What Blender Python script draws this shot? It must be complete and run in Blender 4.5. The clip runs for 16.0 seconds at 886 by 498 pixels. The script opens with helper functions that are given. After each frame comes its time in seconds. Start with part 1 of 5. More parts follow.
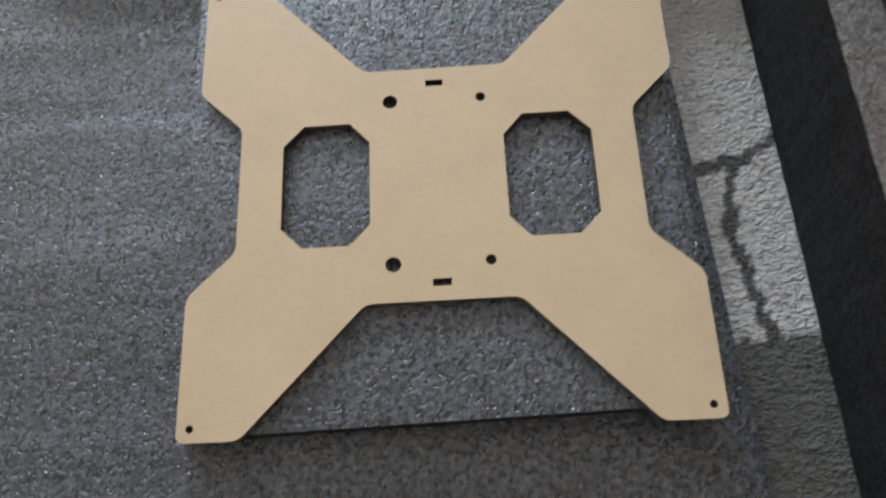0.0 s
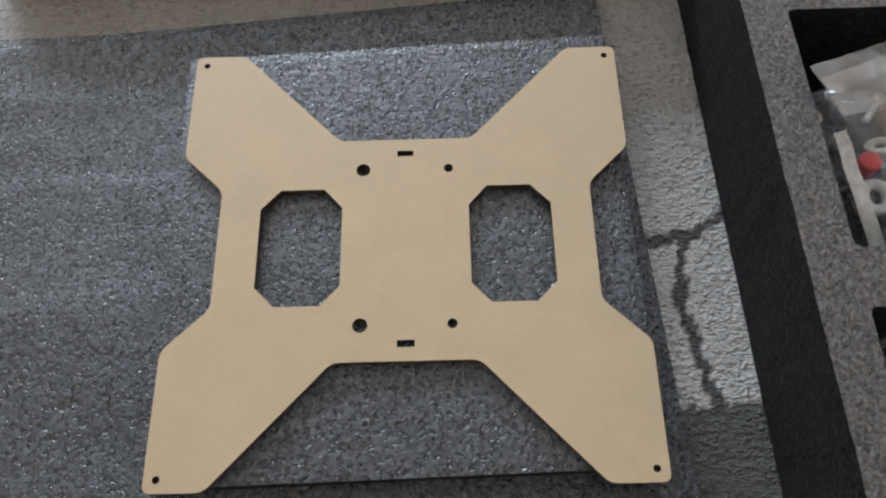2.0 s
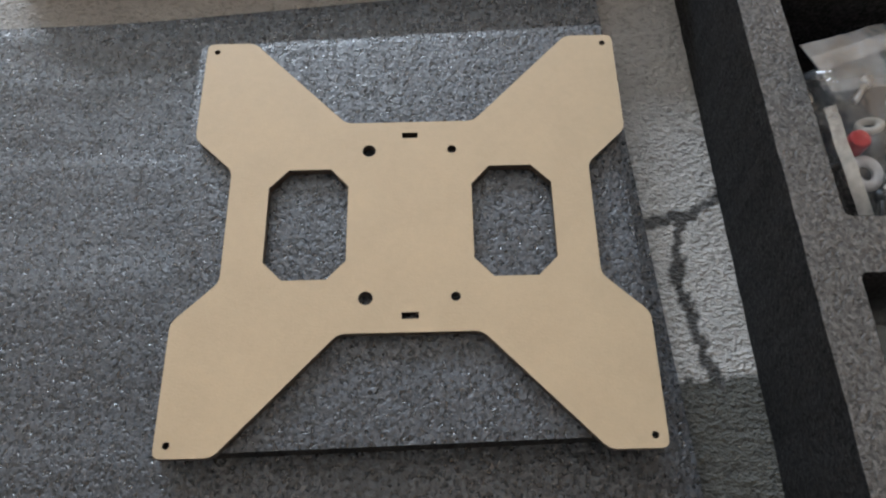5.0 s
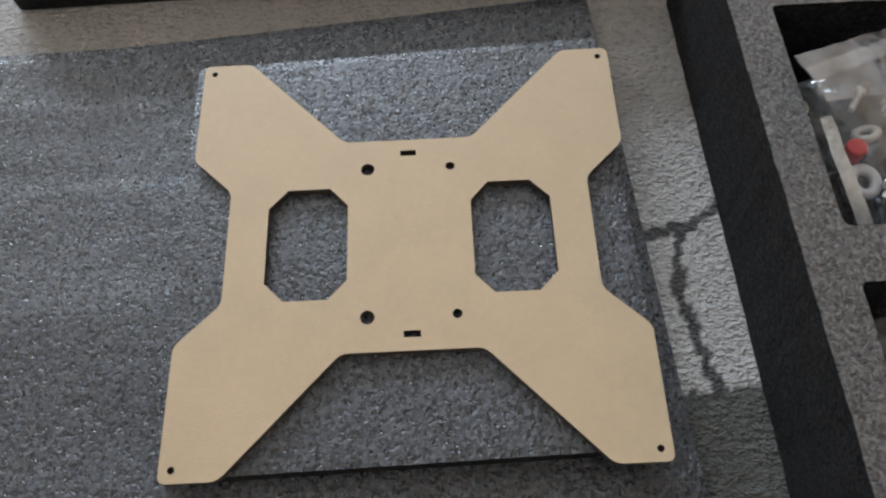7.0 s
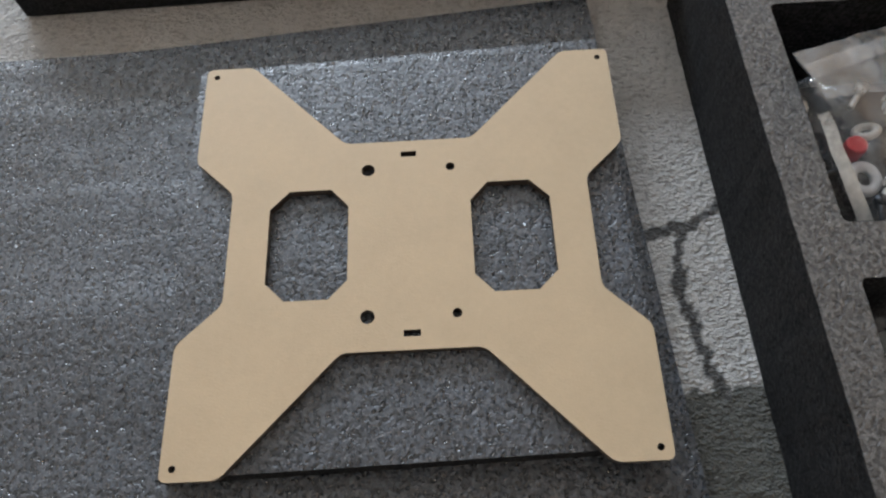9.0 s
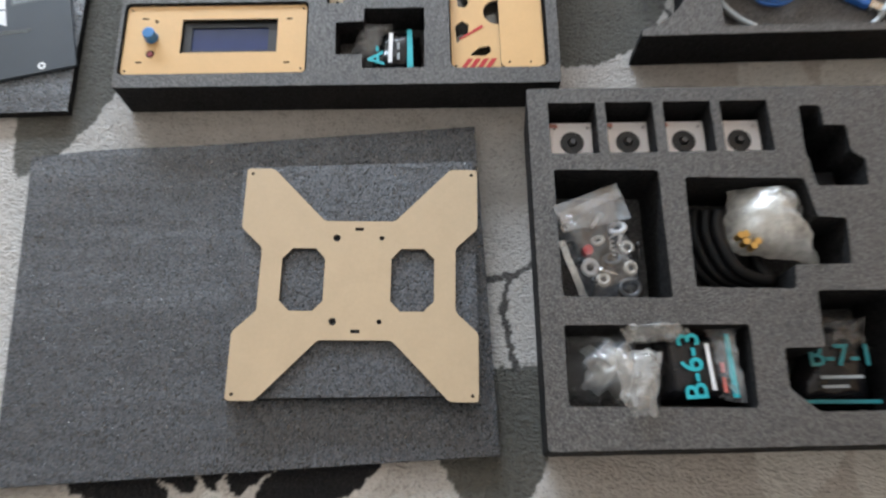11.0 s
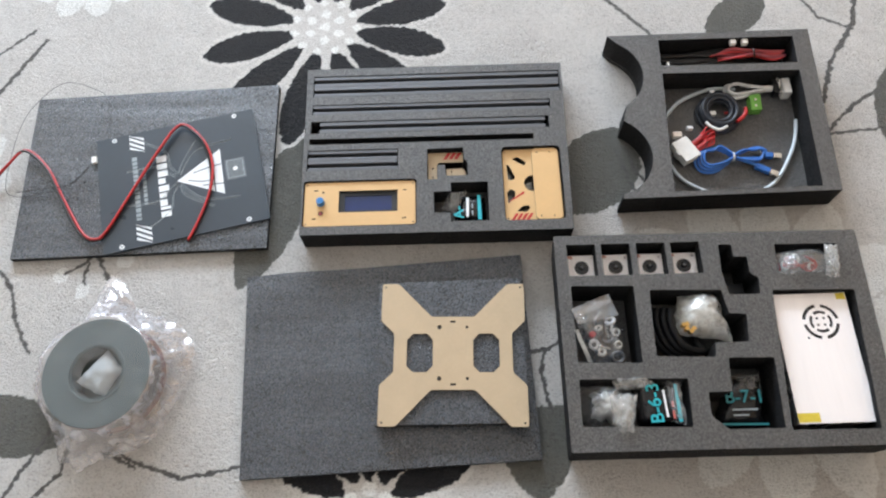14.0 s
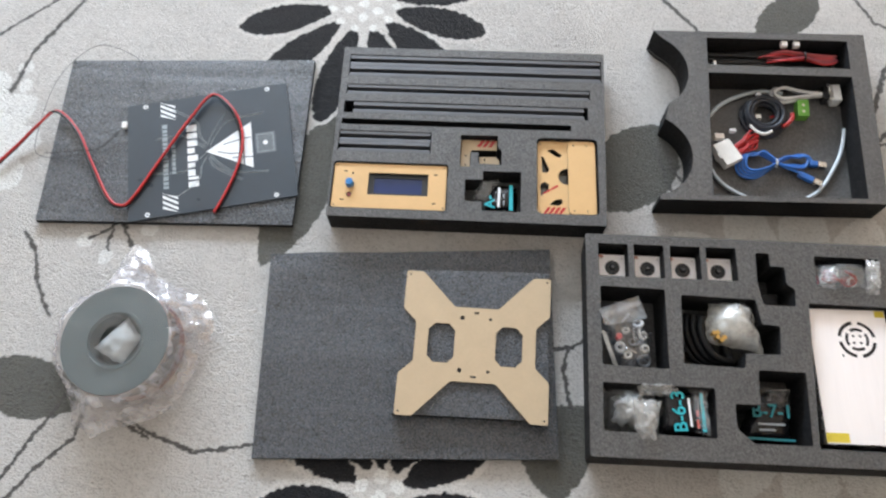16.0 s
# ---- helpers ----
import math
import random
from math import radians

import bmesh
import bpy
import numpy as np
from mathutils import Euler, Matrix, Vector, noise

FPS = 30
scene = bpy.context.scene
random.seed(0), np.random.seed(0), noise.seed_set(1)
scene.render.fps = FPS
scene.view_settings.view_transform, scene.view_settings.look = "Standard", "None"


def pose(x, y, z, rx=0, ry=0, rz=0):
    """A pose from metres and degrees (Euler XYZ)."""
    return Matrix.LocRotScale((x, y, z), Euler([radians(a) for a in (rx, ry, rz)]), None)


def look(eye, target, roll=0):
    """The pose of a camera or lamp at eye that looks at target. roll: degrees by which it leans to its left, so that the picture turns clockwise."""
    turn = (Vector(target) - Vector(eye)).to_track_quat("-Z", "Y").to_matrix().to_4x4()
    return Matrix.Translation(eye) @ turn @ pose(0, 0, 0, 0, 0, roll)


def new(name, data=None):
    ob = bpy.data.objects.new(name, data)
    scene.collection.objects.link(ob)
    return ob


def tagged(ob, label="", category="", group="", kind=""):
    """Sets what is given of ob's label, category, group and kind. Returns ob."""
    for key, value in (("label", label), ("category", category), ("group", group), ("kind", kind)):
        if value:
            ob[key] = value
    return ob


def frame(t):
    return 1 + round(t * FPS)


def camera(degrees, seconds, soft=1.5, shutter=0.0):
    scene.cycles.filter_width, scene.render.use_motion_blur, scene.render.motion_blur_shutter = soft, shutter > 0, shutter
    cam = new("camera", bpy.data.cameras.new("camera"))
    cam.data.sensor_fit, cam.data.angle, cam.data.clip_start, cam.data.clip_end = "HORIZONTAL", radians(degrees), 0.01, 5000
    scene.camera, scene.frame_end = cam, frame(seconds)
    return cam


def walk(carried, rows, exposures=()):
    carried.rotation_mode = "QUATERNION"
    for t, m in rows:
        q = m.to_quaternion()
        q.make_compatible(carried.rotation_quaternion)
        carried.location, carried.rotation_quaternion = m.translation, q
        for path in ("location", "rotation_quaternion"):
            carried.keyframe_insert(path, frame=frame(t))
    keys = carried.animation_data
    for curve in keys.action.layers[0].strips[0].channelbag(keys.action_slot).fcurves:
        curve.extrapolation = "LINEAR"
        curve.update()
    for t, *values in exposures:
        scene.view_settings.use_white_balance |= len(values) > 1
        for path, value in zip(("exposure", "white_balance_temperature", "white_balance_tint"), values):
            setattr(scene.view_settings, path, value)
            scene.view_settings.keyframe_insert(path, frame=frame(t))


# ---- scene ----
cam = camera(63.1, 16.0, soft=2.2, shutter=0.4)
PATH = [
    (0, (0.0111, -0.1354, 0.3227), (-0.0002, -0.0234, 0), -8.67),
    (0.5, (0.0248, -0.1319, 0.3349), (0.0146, 0.0012, 0), -7.47),
    (1, (0.0231, -0.1314, 0.3397), (0.0151, 0.0101, 0), -5.11),
    (1.5, (0.0201, -0.1320, 0.3432), (0.0152, 0.0114, 0), -3.27),
    (2, (0.0202, -0.1330, 0.3432), (0.0174, 0.0090, 0), -2.53),
    (2.5, (0.0190, -0.1359, 0.3429), (0.0161, 0.0182, 0), -3.05),
    (3, (0.0140, -0.1315, 0.3455), (0.0119, 0.0284, 0), -2.25),
    (3.5, (0.0185, -0.1476, 0.3415), (0.0153, 0.0094, 0), -3.38),
    (3.7, (0.0177, -0.1550, 0.3399), (0.0141, -0.0067, 0), -3.41),
    (6, (0.0168, -0.1538, 0.3470), (0.0177, 0.0041, 0), -0.94),
    (6.5, (0.0203, -0.1526, 0.3452), (0.0198, 0.0062, 0), -1.93),
    (7, (0.0174, -0.1514, 0.3462), (0.0156, 0.0071, 0), -3.29),
    (7.5, (0.0081, -0.1512, 0.3455), (-0.0047, 0.0159, 0), -4.86),
    (8, (0.0212, -0.1572, 0.3414), (0.0137, 0.0037, 0), -5.73),
    (8.2, (0.0191, -0.1573, 0.3397), (0.0122, 0.0004, 0), -5.60),
    (10.5, (0.0708, -0.1508, 0.4773), (0.0597, 0.0832, 0), -3.45),
    (10.7, (0.0853, -0.1532, 0.5534), (0.0692, 0.0682, 0), -4.53),
    (11, (0.0764, -0.1850, 0.6624), (0.0780, 0.0399, 0), 0.83),
    (11.5, (0.0796, -0.1956, 0.8753), (0.0865, 0.0812, 0), 2.71),
    (12, (0.0783, -0.2322, 0.9882), (0.0868, 0.0927, 0), 2.29),
    (12.5, (0.0734, -0.2696, 1.0831), (0.0450, 0.1374, 0), -1.86),
    (13, (0.0730, -0.3105, 1.0970), (0.0180, 0.1206, 0), -4.37),
    (13.5, (0.0320, -0.2669, 1.1149), (0.0211, 0.1891, 0), 0.62),
    (14, (0.0058, -0.2876, 1.0899), (-0.0166, 0.1829, 0), -2.67),
    (14.5, (0.0083, -0.2467, 1.0844), (-0.0247, 0.1549, 0), -1.81),
    (15, (0.0262, -0.2590, 1.0840), (-0.0272, 0.1494, 0), -4.62),
    (15.5, (0.0107, -0.2494, 1.0757), (-0.0164, 0.1358, 0), -0.73),
    (16, (-0.0106, -0.2737, 1.0714), (-0.0599, 0.1612, 0), -2.31),
]
walk(cam, [(t, look(eye, target, roll)) for t, eye, target, roll in PATH],
     exposures=[(0.0, -0.03), (1.0, -0.12), (8.2, -0.12), (10.5, 0.0), (11.0, 0.16), (12.0, 0.28), (16.0, 0.29)])

# ---- light: daylight from one window straight ahead of the rug, a plain room around it ----
world = bpy.data.worlds.new("sky")
scene.world = world
world.use_nodes = True
sky = world.node_tree.nodes.new("ShaderNodeTexSky")
sky.sky_type, sky.sun_disc = "NISHITA", False
sky.sun_elevation, sky.sun_rotation = radians(38), radians(150)
world.node_tree.nodes["Background"].inputs["Strength"].default_value = 0.10
world.node_tree.links.new(sky.outputs[0], world.node_tree.nodes["Background"].inputs["Color"])

WIN = (-2.9, 0.4, 1.0, 1.85)  # x0, x1, z0, z1 of the window opening
WALL_Y = 3.8
glow = bpy.data.lights.new("window_light", "AREA")
glow.shape, glow.size, glow.size_y = "RECTANGLE", WIN[1] - WIN[0] - 0.1, WIN[3] - WIN[2] - 0.1
glow.energy, glow.color = 262, (0.718, 0.845, 1.0)
glow_ob = new("window_light", glow)
glow_ob.matrix_world = look(((WIN[0] + WIN[1]) / 2, WALL_Y + 0.06, (WIN[2] + WIN[3]) / 2), ((WIN[0] + WIN[1]) / 2 + 0.2, 0, 1.0))


# ---- materials ----
def nodes_of(name):
    m = bpy.data.materials.new(name)
    m.use_nodes = True
    t = m.node_tree
    return m, t, t.nodes["Principled BSDF"], t.nodes, t.links


def ramp(nodes, stops):
    r = nodes.new("ShaderNodeValToRGB")
    while len(r.color_ramp.elements) < len(stops):
        r.color_ramp.elements.new(0.5)
    for e, (p, c) in zip(r.color_ramp.elements, stops):
        e.position, e.color = p, (*c, 1)
    return r


def coords(nodes, links, scale=(1, 1, 1)):
    tc, mp = nodes.new("ShaderNodeTexCoord"), nodes.new("ShaderNodeMapping")
    mp.inputs["Scale"].default_value = scale
    links.new(tc.outputs["Object"], mp.inputs["Vector"])
    return mp


def noise_tex(nodes, links, vec, scale, detail=3.0, rough=0.6):
    n = nodes.new("ShaderNodeTexNoise")
    n.inputs["Scale"].default_value, n.inputs["Detail"].default_value, n.inputs["Roughness"].default_value = scale, detail, rough
    links.new(vec.outputs[0], n.inputs["Vector"])
    return n


def plain(name, color, rough=0.5, metal=0.0, vary=0.12, scale=60.0, bump=0.0, bump_scale=400.0, spec=0.5, stretch=(1, 1, 1)):
    """A paint, plastic, metal or board: colour varied at two scales, with a fine relief."""
    m, t, b, nodes, links = nodes_of(name)
    vec = coords(nodes, links, stretch)
    big, small = noise_tex(nodes, links, vec, scale), noise_tex(nodes, links, vec, scale * 9)
    mix = nodes.new("ShaderNodeMix")
    mix.data_type = "FLOAT"
    mix.inputs[0].default_value = 0.4
    links.new(big.outputs[0], mix.inputs[2])
    links.new(small.outputs[0], mix.inputs[3])
    lo, hi = [c * (1 - vary) for c in color], [min(1, c * (1 + vary)) for c in color]
    r = ramp(nodes, [(0.3, lo), (0.7, hi)])
    links.new(mix.outputs[0], r.inputs[0])
    links.new(r.outputs[0], b.inputs["Base Color"])
    b.inputs["Metallic"].default_value = metal
    b.inputs["Specular IOR Level"].default_value = spec
    rr = nodes.new("ShaderNodeMapRange")
    rr.inputs["To Min"].default_value, rr.inputs["To Max"].default_value = max(0.02, rough - 0.08), min(1, rough + 0.08)
    links.new(big.outputs[0], rr.inputs["Value"])
    links.new(rr.outputs[0], b.inputs["Roughness"])
    if bump:
        n, bp = noise_tex(nodes, links, vec, bump_scale), nodes.new("ShaderNodeBump")
        bp.inputs["Strength"].default_value, bp.inputs["Distance"].default_value = bump, 0.001
        links.new(n.outputs[0], bp.inputs["Height"])
        links.new(bp.outputs[0], b.inputs["Normal"])
    return m


def foam(name, base, cell=620.0, contrast=0.5, rough=0.42, relief=0.5, sheen=0.5, waves=0.0, pits=0.5):
    """Closed-cell packing foam: small uneven cells, some of them shiny, dark open pits between them, over cloudy patches."""
    m, t, b, nodes, links = nodes_of(name)
    vec = coords(nodes, links, (1, 0.85, 1))
    warp = noise_tex(nodes, links, vec, 400, 2)
    add = nodes.new("ShaderNodeVectorMath")
    add.operation = "MULTIPLY_ADD"
    add.inputs[1].default_value = (0.0012, 0.0012, 0.0012)
    links.new(warp.outputs["Color"], add.inputs[0])
    links.new(vec.outputs[0], add.inputs[2])
    vor = nodes.new("ShaderNodeTexVoronoi")
    vor.inputs["Scale"].default_value = cell
    links.new(add.outputs[0], vor.inputs["Vector"])
    sep = nodes.new("ShaderNodeSeparateColor")
    links.new(vor.outputs["Color"], sep.inputs[0])
    grain, pit = noise_tex(nodes, links, vec, cell * 0.8, 2, 0.7), noise_tex(nodes, links, vec, cell * 0.62, 1, 0.5)
    mix = nodes.new("ShaderNodeMix")
    mix.data_type = "FLOAT"
    mix.inputs[0].default_value = 0.4
    links.new(sep.outputs[0], mix.inputs[2])
    links.new(grain.outputs[0], mix.inputs[3])
    lo, hi = [c * (1 - contrast) for c in base], [c * (1 + 1.6 * contrast) for c in base]
    r = ramp(nodes, [(0.2, lo), (0.5, base), (0.8, hi)])
    links.new(mix.outputs[0], r.inputs[0])
    pr = ramp(nodes, [(0.36, (1 - pits,) * 3), (0.45, (1, 1, 1))])
    links.new(pit.outputs[0], pr.inputs[0])
    cloud = noise_tex(nodes, links, vec, 14, 3)
    cr = ramp(nodes, [(0.3, (0.86, 0.86, 0.86)), (0.7, (1.1, 1.1, 1.1))])
    links.new(cloud.outputs[0], cr.inputs[0])
    last = r
    for k, layer in enumerate((pr, cr)):
        mul = nodes.new("ShaderNodeMix")
        mul.data_type, mul.blend_type = "RGBA", "MULTIPLY"
        mul.inputs[0].default_value = 1.0
        links.new(last.outputs[2 if k else 0], mul.inputs[6])
        links.new(layer.outputs[0], mul.inputs[7])
        last = mul
    links.new(last.outputs[2], b.inputs["Base Color"])
    b.inputs["Specular IOR Level"].default_value = sheen
    rr = nodes.new("ShaderNodeMapRange")
    rr.inputs["To Min"].default_value, rr.inputs["To Max"].default_value = rough - 0.16, rough + 0.2
    links.new(sep.outputs[1], rr.inputs["Value"])
    links.new(rr.outputs[0], b.inputs["Roughness"])
    sink = nodes.new("ShaderNodeMath")
    sink.operation = "MULTIPLY_ADD"
    sink.inputs[1].default_value = 0.5
    links.new(pr.outputs[0], sink.inputs[0])
    links.new(mix.outputs[0], sink.inputs[2])
    bp = nodes.new("ShaderNodeBump")
    bp.inputs["Strength"].default_value, bp.inputs["Distance"].default_value = relief, 0.0016
    links.new(sink.outputs[0], bp.inputs["Height"])
    links.new(bp.outputs[0], b.inputs["Normal"])
    if waves:
        long = coords(nodes, links, (1.5, 17, 1))
        slow, bw = noise_tex(nodes, links, long, 1.0, 2, 0.5), nodes.new("ShaderNodeBump")
        bw.inputs["Strength"].default_value, bw.inputs["Distance"].default_value = waves, 0.012
        links.new(slow.outputs[0], bw.inputs["Height"])
        links.new(bw.outputs[0], bp.inputs["Normal"])
    return m


def film(name, tint=(1, 1, 1), body=0.12, white=(0.8, 0.82, 0.84), rough=0.12, through_light=0.35, shine=0.06, crease=0.9, thin=0.3):
    """Clear polythene: mostly see-through, a little milky, with glossy creases."""
    m, t, b, nodes, links = nodes_of(name)
    vec = coords(nodes, links)
    b.inputs["Base Color"].default_value, b.inputs["Roughness"].default_value = (*white, 1), rough
    clear, mix = nodes.new("ShaderNodeBsdfTransparent"), nodes.new("ShaderNodeMixShader")
    gloss, mix2 = nodes.new("ShaderNodeBsdfGlossy"), nodes.new("ShaderNodeMixShader")
    clear.inputs[0].default_value = (*tint, 1)
    gloss.inputs["Roughness"].default_value = rough
    n = noise_tex(nodes, links, vec, 55, 4, 0.65)
    rr = nodes.new("ShaderNodeMapRange")
    rr.inputs["From Min"].default_value, rr.inputs["From Max"].default_value = 0.35, 0.75
    rr.inputs["To Min"].default_value, rr.inputs["To Max"].default_value = body * thin, min(0.95, body * 1.9)
    links.new(n.outputs[0], rr.inputs["Value"])
    links.new(rr.outputs[0], mix.inputs[0])
    links.new(clear.outputs[0], mix.inputs[1])
    haze, both = nodes.new("ShaderNodeBsdfTranslucent"), nodes.new("ShaderNodeMixShader")
    haze.inputs[0].default_value = (*white, 1)
    both.inputs[0].default_value = through_light
    links.new(b.outputs[0], both.inputs[1])
    links.new(haze.outputs[0], both.inputs[2])
    links.new(both.outputs[0], mix.inputs[2])
    mix2.inputs[0].default_value = shine
    links.new(mix.outputs[0], mix2.inputs[1])
    links.new(gloss.outputs[0], mix2.inputs[2])
    bp = nodes.new("ShaderNodeBump")
    bp.inputs["Strength"].default_value, bp.inputs["Distance"].default_value = crease, 0.003
    links.new(n.outputs[0], bp.inputs["Height"])
    for node in (b, gloss):
        links.new(bp.outputs[0], node.inputs["Normal"])
    links.new(mix2.outputs[0], t.nodes["Material Output"].inputs["Surface"])
    return m


FOAM_TRAY = foam("tray_foam", (0.089, 0.086, 0.084), 800, 0.45, 0.5, 0.8, 0.6, 0.0, 0.4)
FOAM_SHEET = foam("sheet_foam", (0.047, 0.053, 0.063), 680, 0.65, 0.31, 1.0, 1.0, 0.5, 0.6)
# Same foam for side walls, darkened in colour to stand for shade.
FOAM_SHADED = foam("shaded_foam_side", (0.0158, 0.0156, 0.0162), 800, 0.5, 0.75, 0.4, 0.12, 0.0, 0.4)
FOAM_PAD = foam("pad_foam", (0.049, 0.055, 0.065), 680, 0.65, 0.31, 1.0, 0.95, 0.0, 0.6)
MASKED = plain("tan_masking_paper", (0.515, 0.393, 0.255), 0.62, 0, 0.07, 34, 0.15, 900)
PANEL = plain("peach_masking_paper", (0.66, 0.42, 0.19), 0.5, 0, 0.05, 30, 0.12, 900)
CUT_EDGE = plain("laser_cut_edge", (0.05, 0.035, 0.025), 0.35)
BLACK = plain("black_plastic", (0.012, 0.012, 0.013), 0.4)
BLACK_ALU = plain("black_anodised_aluminium", (0.12, 0.122, 0.13), 0.42, 0.3, 0.15, 40, 0.1, 900, 0.5, (0.05, 1, 1))
ALU = plain("satin_aluminium", (0.95, 0.90, 0.89), 0.5, 0.1, 0.04, 40, 0.12, 900, 0.5, (1, 0.06, 1))
STEEL = plain("steel", (0.62, 0.62, 0.6), 0.28, 1.0)
BRASS = plain("brass", (0.72, 0.47, 0.16), 0.3, 1.0)
WHITE = plain("white_plastic", (0.78, 0.77, 0.75), 0.42)
TUBE = plain("milky_tube", (0.50, 0.56, 0.60), 0.3)
RED = plain("red_insulation", (0.47, 0.022, 0.024), 0.35)
DARK_RED = plain("dark_red_insulation", (0.30, 0.05, 0.06), 0.4)
BLUE = plain("blue_insulation", (0.03, 0.14, 0.46), 0.35)
GREEN = plain("green_plastic", (0.13, 0.34, 0.05), 0.45)
GREY_WIRE = plain("grey_insulation", (0.68, 0.68, 0.69), 0.45)
CYAN = plain("cyan_print", (0.02, 0.42, 0.48), 0.5)
PRINT = plain("white_print", (0.78, 0.80, 0.82), 0.5)
FAINT = plain("grey_print", (0.30, 0.34, 0.36), 0.5)
BOARD = plain("dark_solder_mask", (0.038, 0.050, 0.064), 0.30, 0, 0.08, 12)
POUCH = plain("black_printed_pouch", (0.012, 0.012, 0.014), 0.22, 0, 0.2, 40, 0.5, 90)
SCREEN = plain("blue_display", (0.014, 0.030, 0.115), 0.14)
BLUE_KNOB = plain("blue_knob", (0.03, 0.17, 0.42), 0.35)
YELLOW = plain("yellow_sticker", (0.72, 0.56, 0.06), 0.5)
SPOOL = plain("grey_green_spool", (0.072, 0.102, 0.110), 0.14, 0, 0.12, 25)
FILAMENT = plain("black_filament", (0.02, 0.015, 0.015), 0.3)
PINK = plain("pink_tape", (0.50, 0.12, 0.10), 0.35)
ROSE = plain("rose_plastic", (0.27, 0.14, 0.13), 0.3)
SACHET = plain("white_sachet", (0.66, 0.66, 0.64), 0.55, 0, 0.08, 60, 0.4, 200)
FILM = film("clear_film", body=0.20, white=(0.82, 0.86, 0.90), rough=0.07)
FILM_MILKY = film("milky_film", body=0.44, white=(0.90, 0.90, 0.87), rough=0.08, crease=0.6, thin=0.6)
FILM_HAZY = film("hazy_film", body=0.27, white=(0.90, 0.90, 0.88), rough=0.07, crease=0.8, thin=0.5, shine=0.08)
CABLE = plain("black_cable_jacket", (0.008, 0.008, 0.009), 0.5, spec=0.25)
PLASTER = plain("warm_plaster", (0.63, 0.56, 0.48), 0.9, 0, 0.04, 4, 0.2, 60)
CEILING = plain("ceiling_paint", (0.80, 0.78, 0.74), 0.9, 0, 0.03, 4, 0.2, 60)
WOOD = plain("wooden_floor", (0.30, 0.19, 0.11), 0.45, 0, 0.3, 6, 0.1, 200, 0.5, (1, 0.12, 1))
WARM_BOUNCE = plain("warm_bounce_plaster", (0.70, 0.50, 0.33), 0.9, 0, 0.04, 4, 0.2, 60)
FRAME = plain("white_window_frame", (0.8, 0.8, 0.78), 0.4)


def carpet_material():
    m, t, b, nodes, links = nodes_of("carpet_pile")
    at = nodes.new("ShaderNodeAttribute")
    at.attribute_name = "dye"
    vec = coords(nodes, links, (0.7, 1, 1))
    n, n2 = noise_tex(nodes, links, vec, 430, 2, 0.6), noise_tex(nodes, links, vec, 18, 3)
    mul = nodes.new("ShaderNodeMix")
    mul.data_type, mul.blend_type = "RGBA", "MULTIPLY"
    mul.inputs[0].default_value = 1.0
    # Dips of the bump noise are darkened in colour as crevice shade.
    r = ramp(nodes, [(0.36, (0.70, 0.69, 0.68)), (0.46, (0.97, 0.97, 0.97)), (0.7, (1.08, 1.08, 1.08))])
    mix = nodes.new("ShaderNodeMix")
    mix.data_type = "FLOAT"
    mix.inputs[0].default_value = 0.22
    links.new(n.outputs[0], mix.inputs[2])
    links.new(n2.outputs[0], mix.inputs[3])
    links.new(mix.outputs[0], r.inputs[0])
    links.new(at.outputs["Color"], mul.inputs[6])
    links.new(r.outputs[0], mul.inputs[7])
    links.new(mul.outputs[2], b.inputs["Base Color"])
    b.inputs["Roughness"].default_value, b.inputs["Specular IOR Level"].default_value = 0.9, 0.15
    b.inputs["Sheen Weight"].default_value, b.inputs["Sheen Roughness"].default_value = 0.15, 0.5
    bp = nodes.new("ShaderNodeBump")
    bp.inputs["Strength"].default_value, bp.inputs["Distance"].default_value = 1.0, 0.0055
    links.new(n.outputs[0], bp.inputs["Height"])
    links.new(bp.outputs[0], b.inputs["Normal"])
    return m


CARPET = carpet_material()


# ---- mesh helpers ----
def finish(bm, name, material, smooth=False):
    me = bpy.data.meshes.new(name)
    bmesh.ops.recalc_face_normals(bm, faces=bm.faces)
    bm.to_mesh(me)
    bm.free()
    for mt in material if isinstance(material, (list, tuple)) else [material]:
        me.materials.append(mt)
    if smooth:
        me.polygons.foreach_set("use_smooth", [True] * len(me.polygons))
    return me


def part(name, bm, material, parent=None, label="", smooth=False, bevel=0.0):
    ob = new(name, finish(bm, name, material, smooth))
    if parent:
        ob.parent = parent
    if label:
        tagged(ob, label)
    if bevel:
        mod = ob.modifiers.new("edge", "BEVEL")
        mod.width, mod.segments, mod.limit_method, mod.angle_limit = bevel, 2, "ANGLE", radians(50)
    return ob


def thing(name, m, label, category, group="", kind=""):
    ob = new(name)
    ob.empty_display_size = 0.02
    ob.matrix_world = m
    return tagged(ob, label, category, group, kind)


def box(x0, x1, y0, y1, z0, z1, bm=None):
    bm = bm or bmesh.new()
    m = Matrix.LocRotScale(((x0 + x1) / 2, (y0 + y1) / 2, (z0 + z1) / 2), None, (x1 - x0, y1 - y0, z1 - z0))
    bmesh.ops.create_cube(bm, size=1, matrix=m)
    return bm


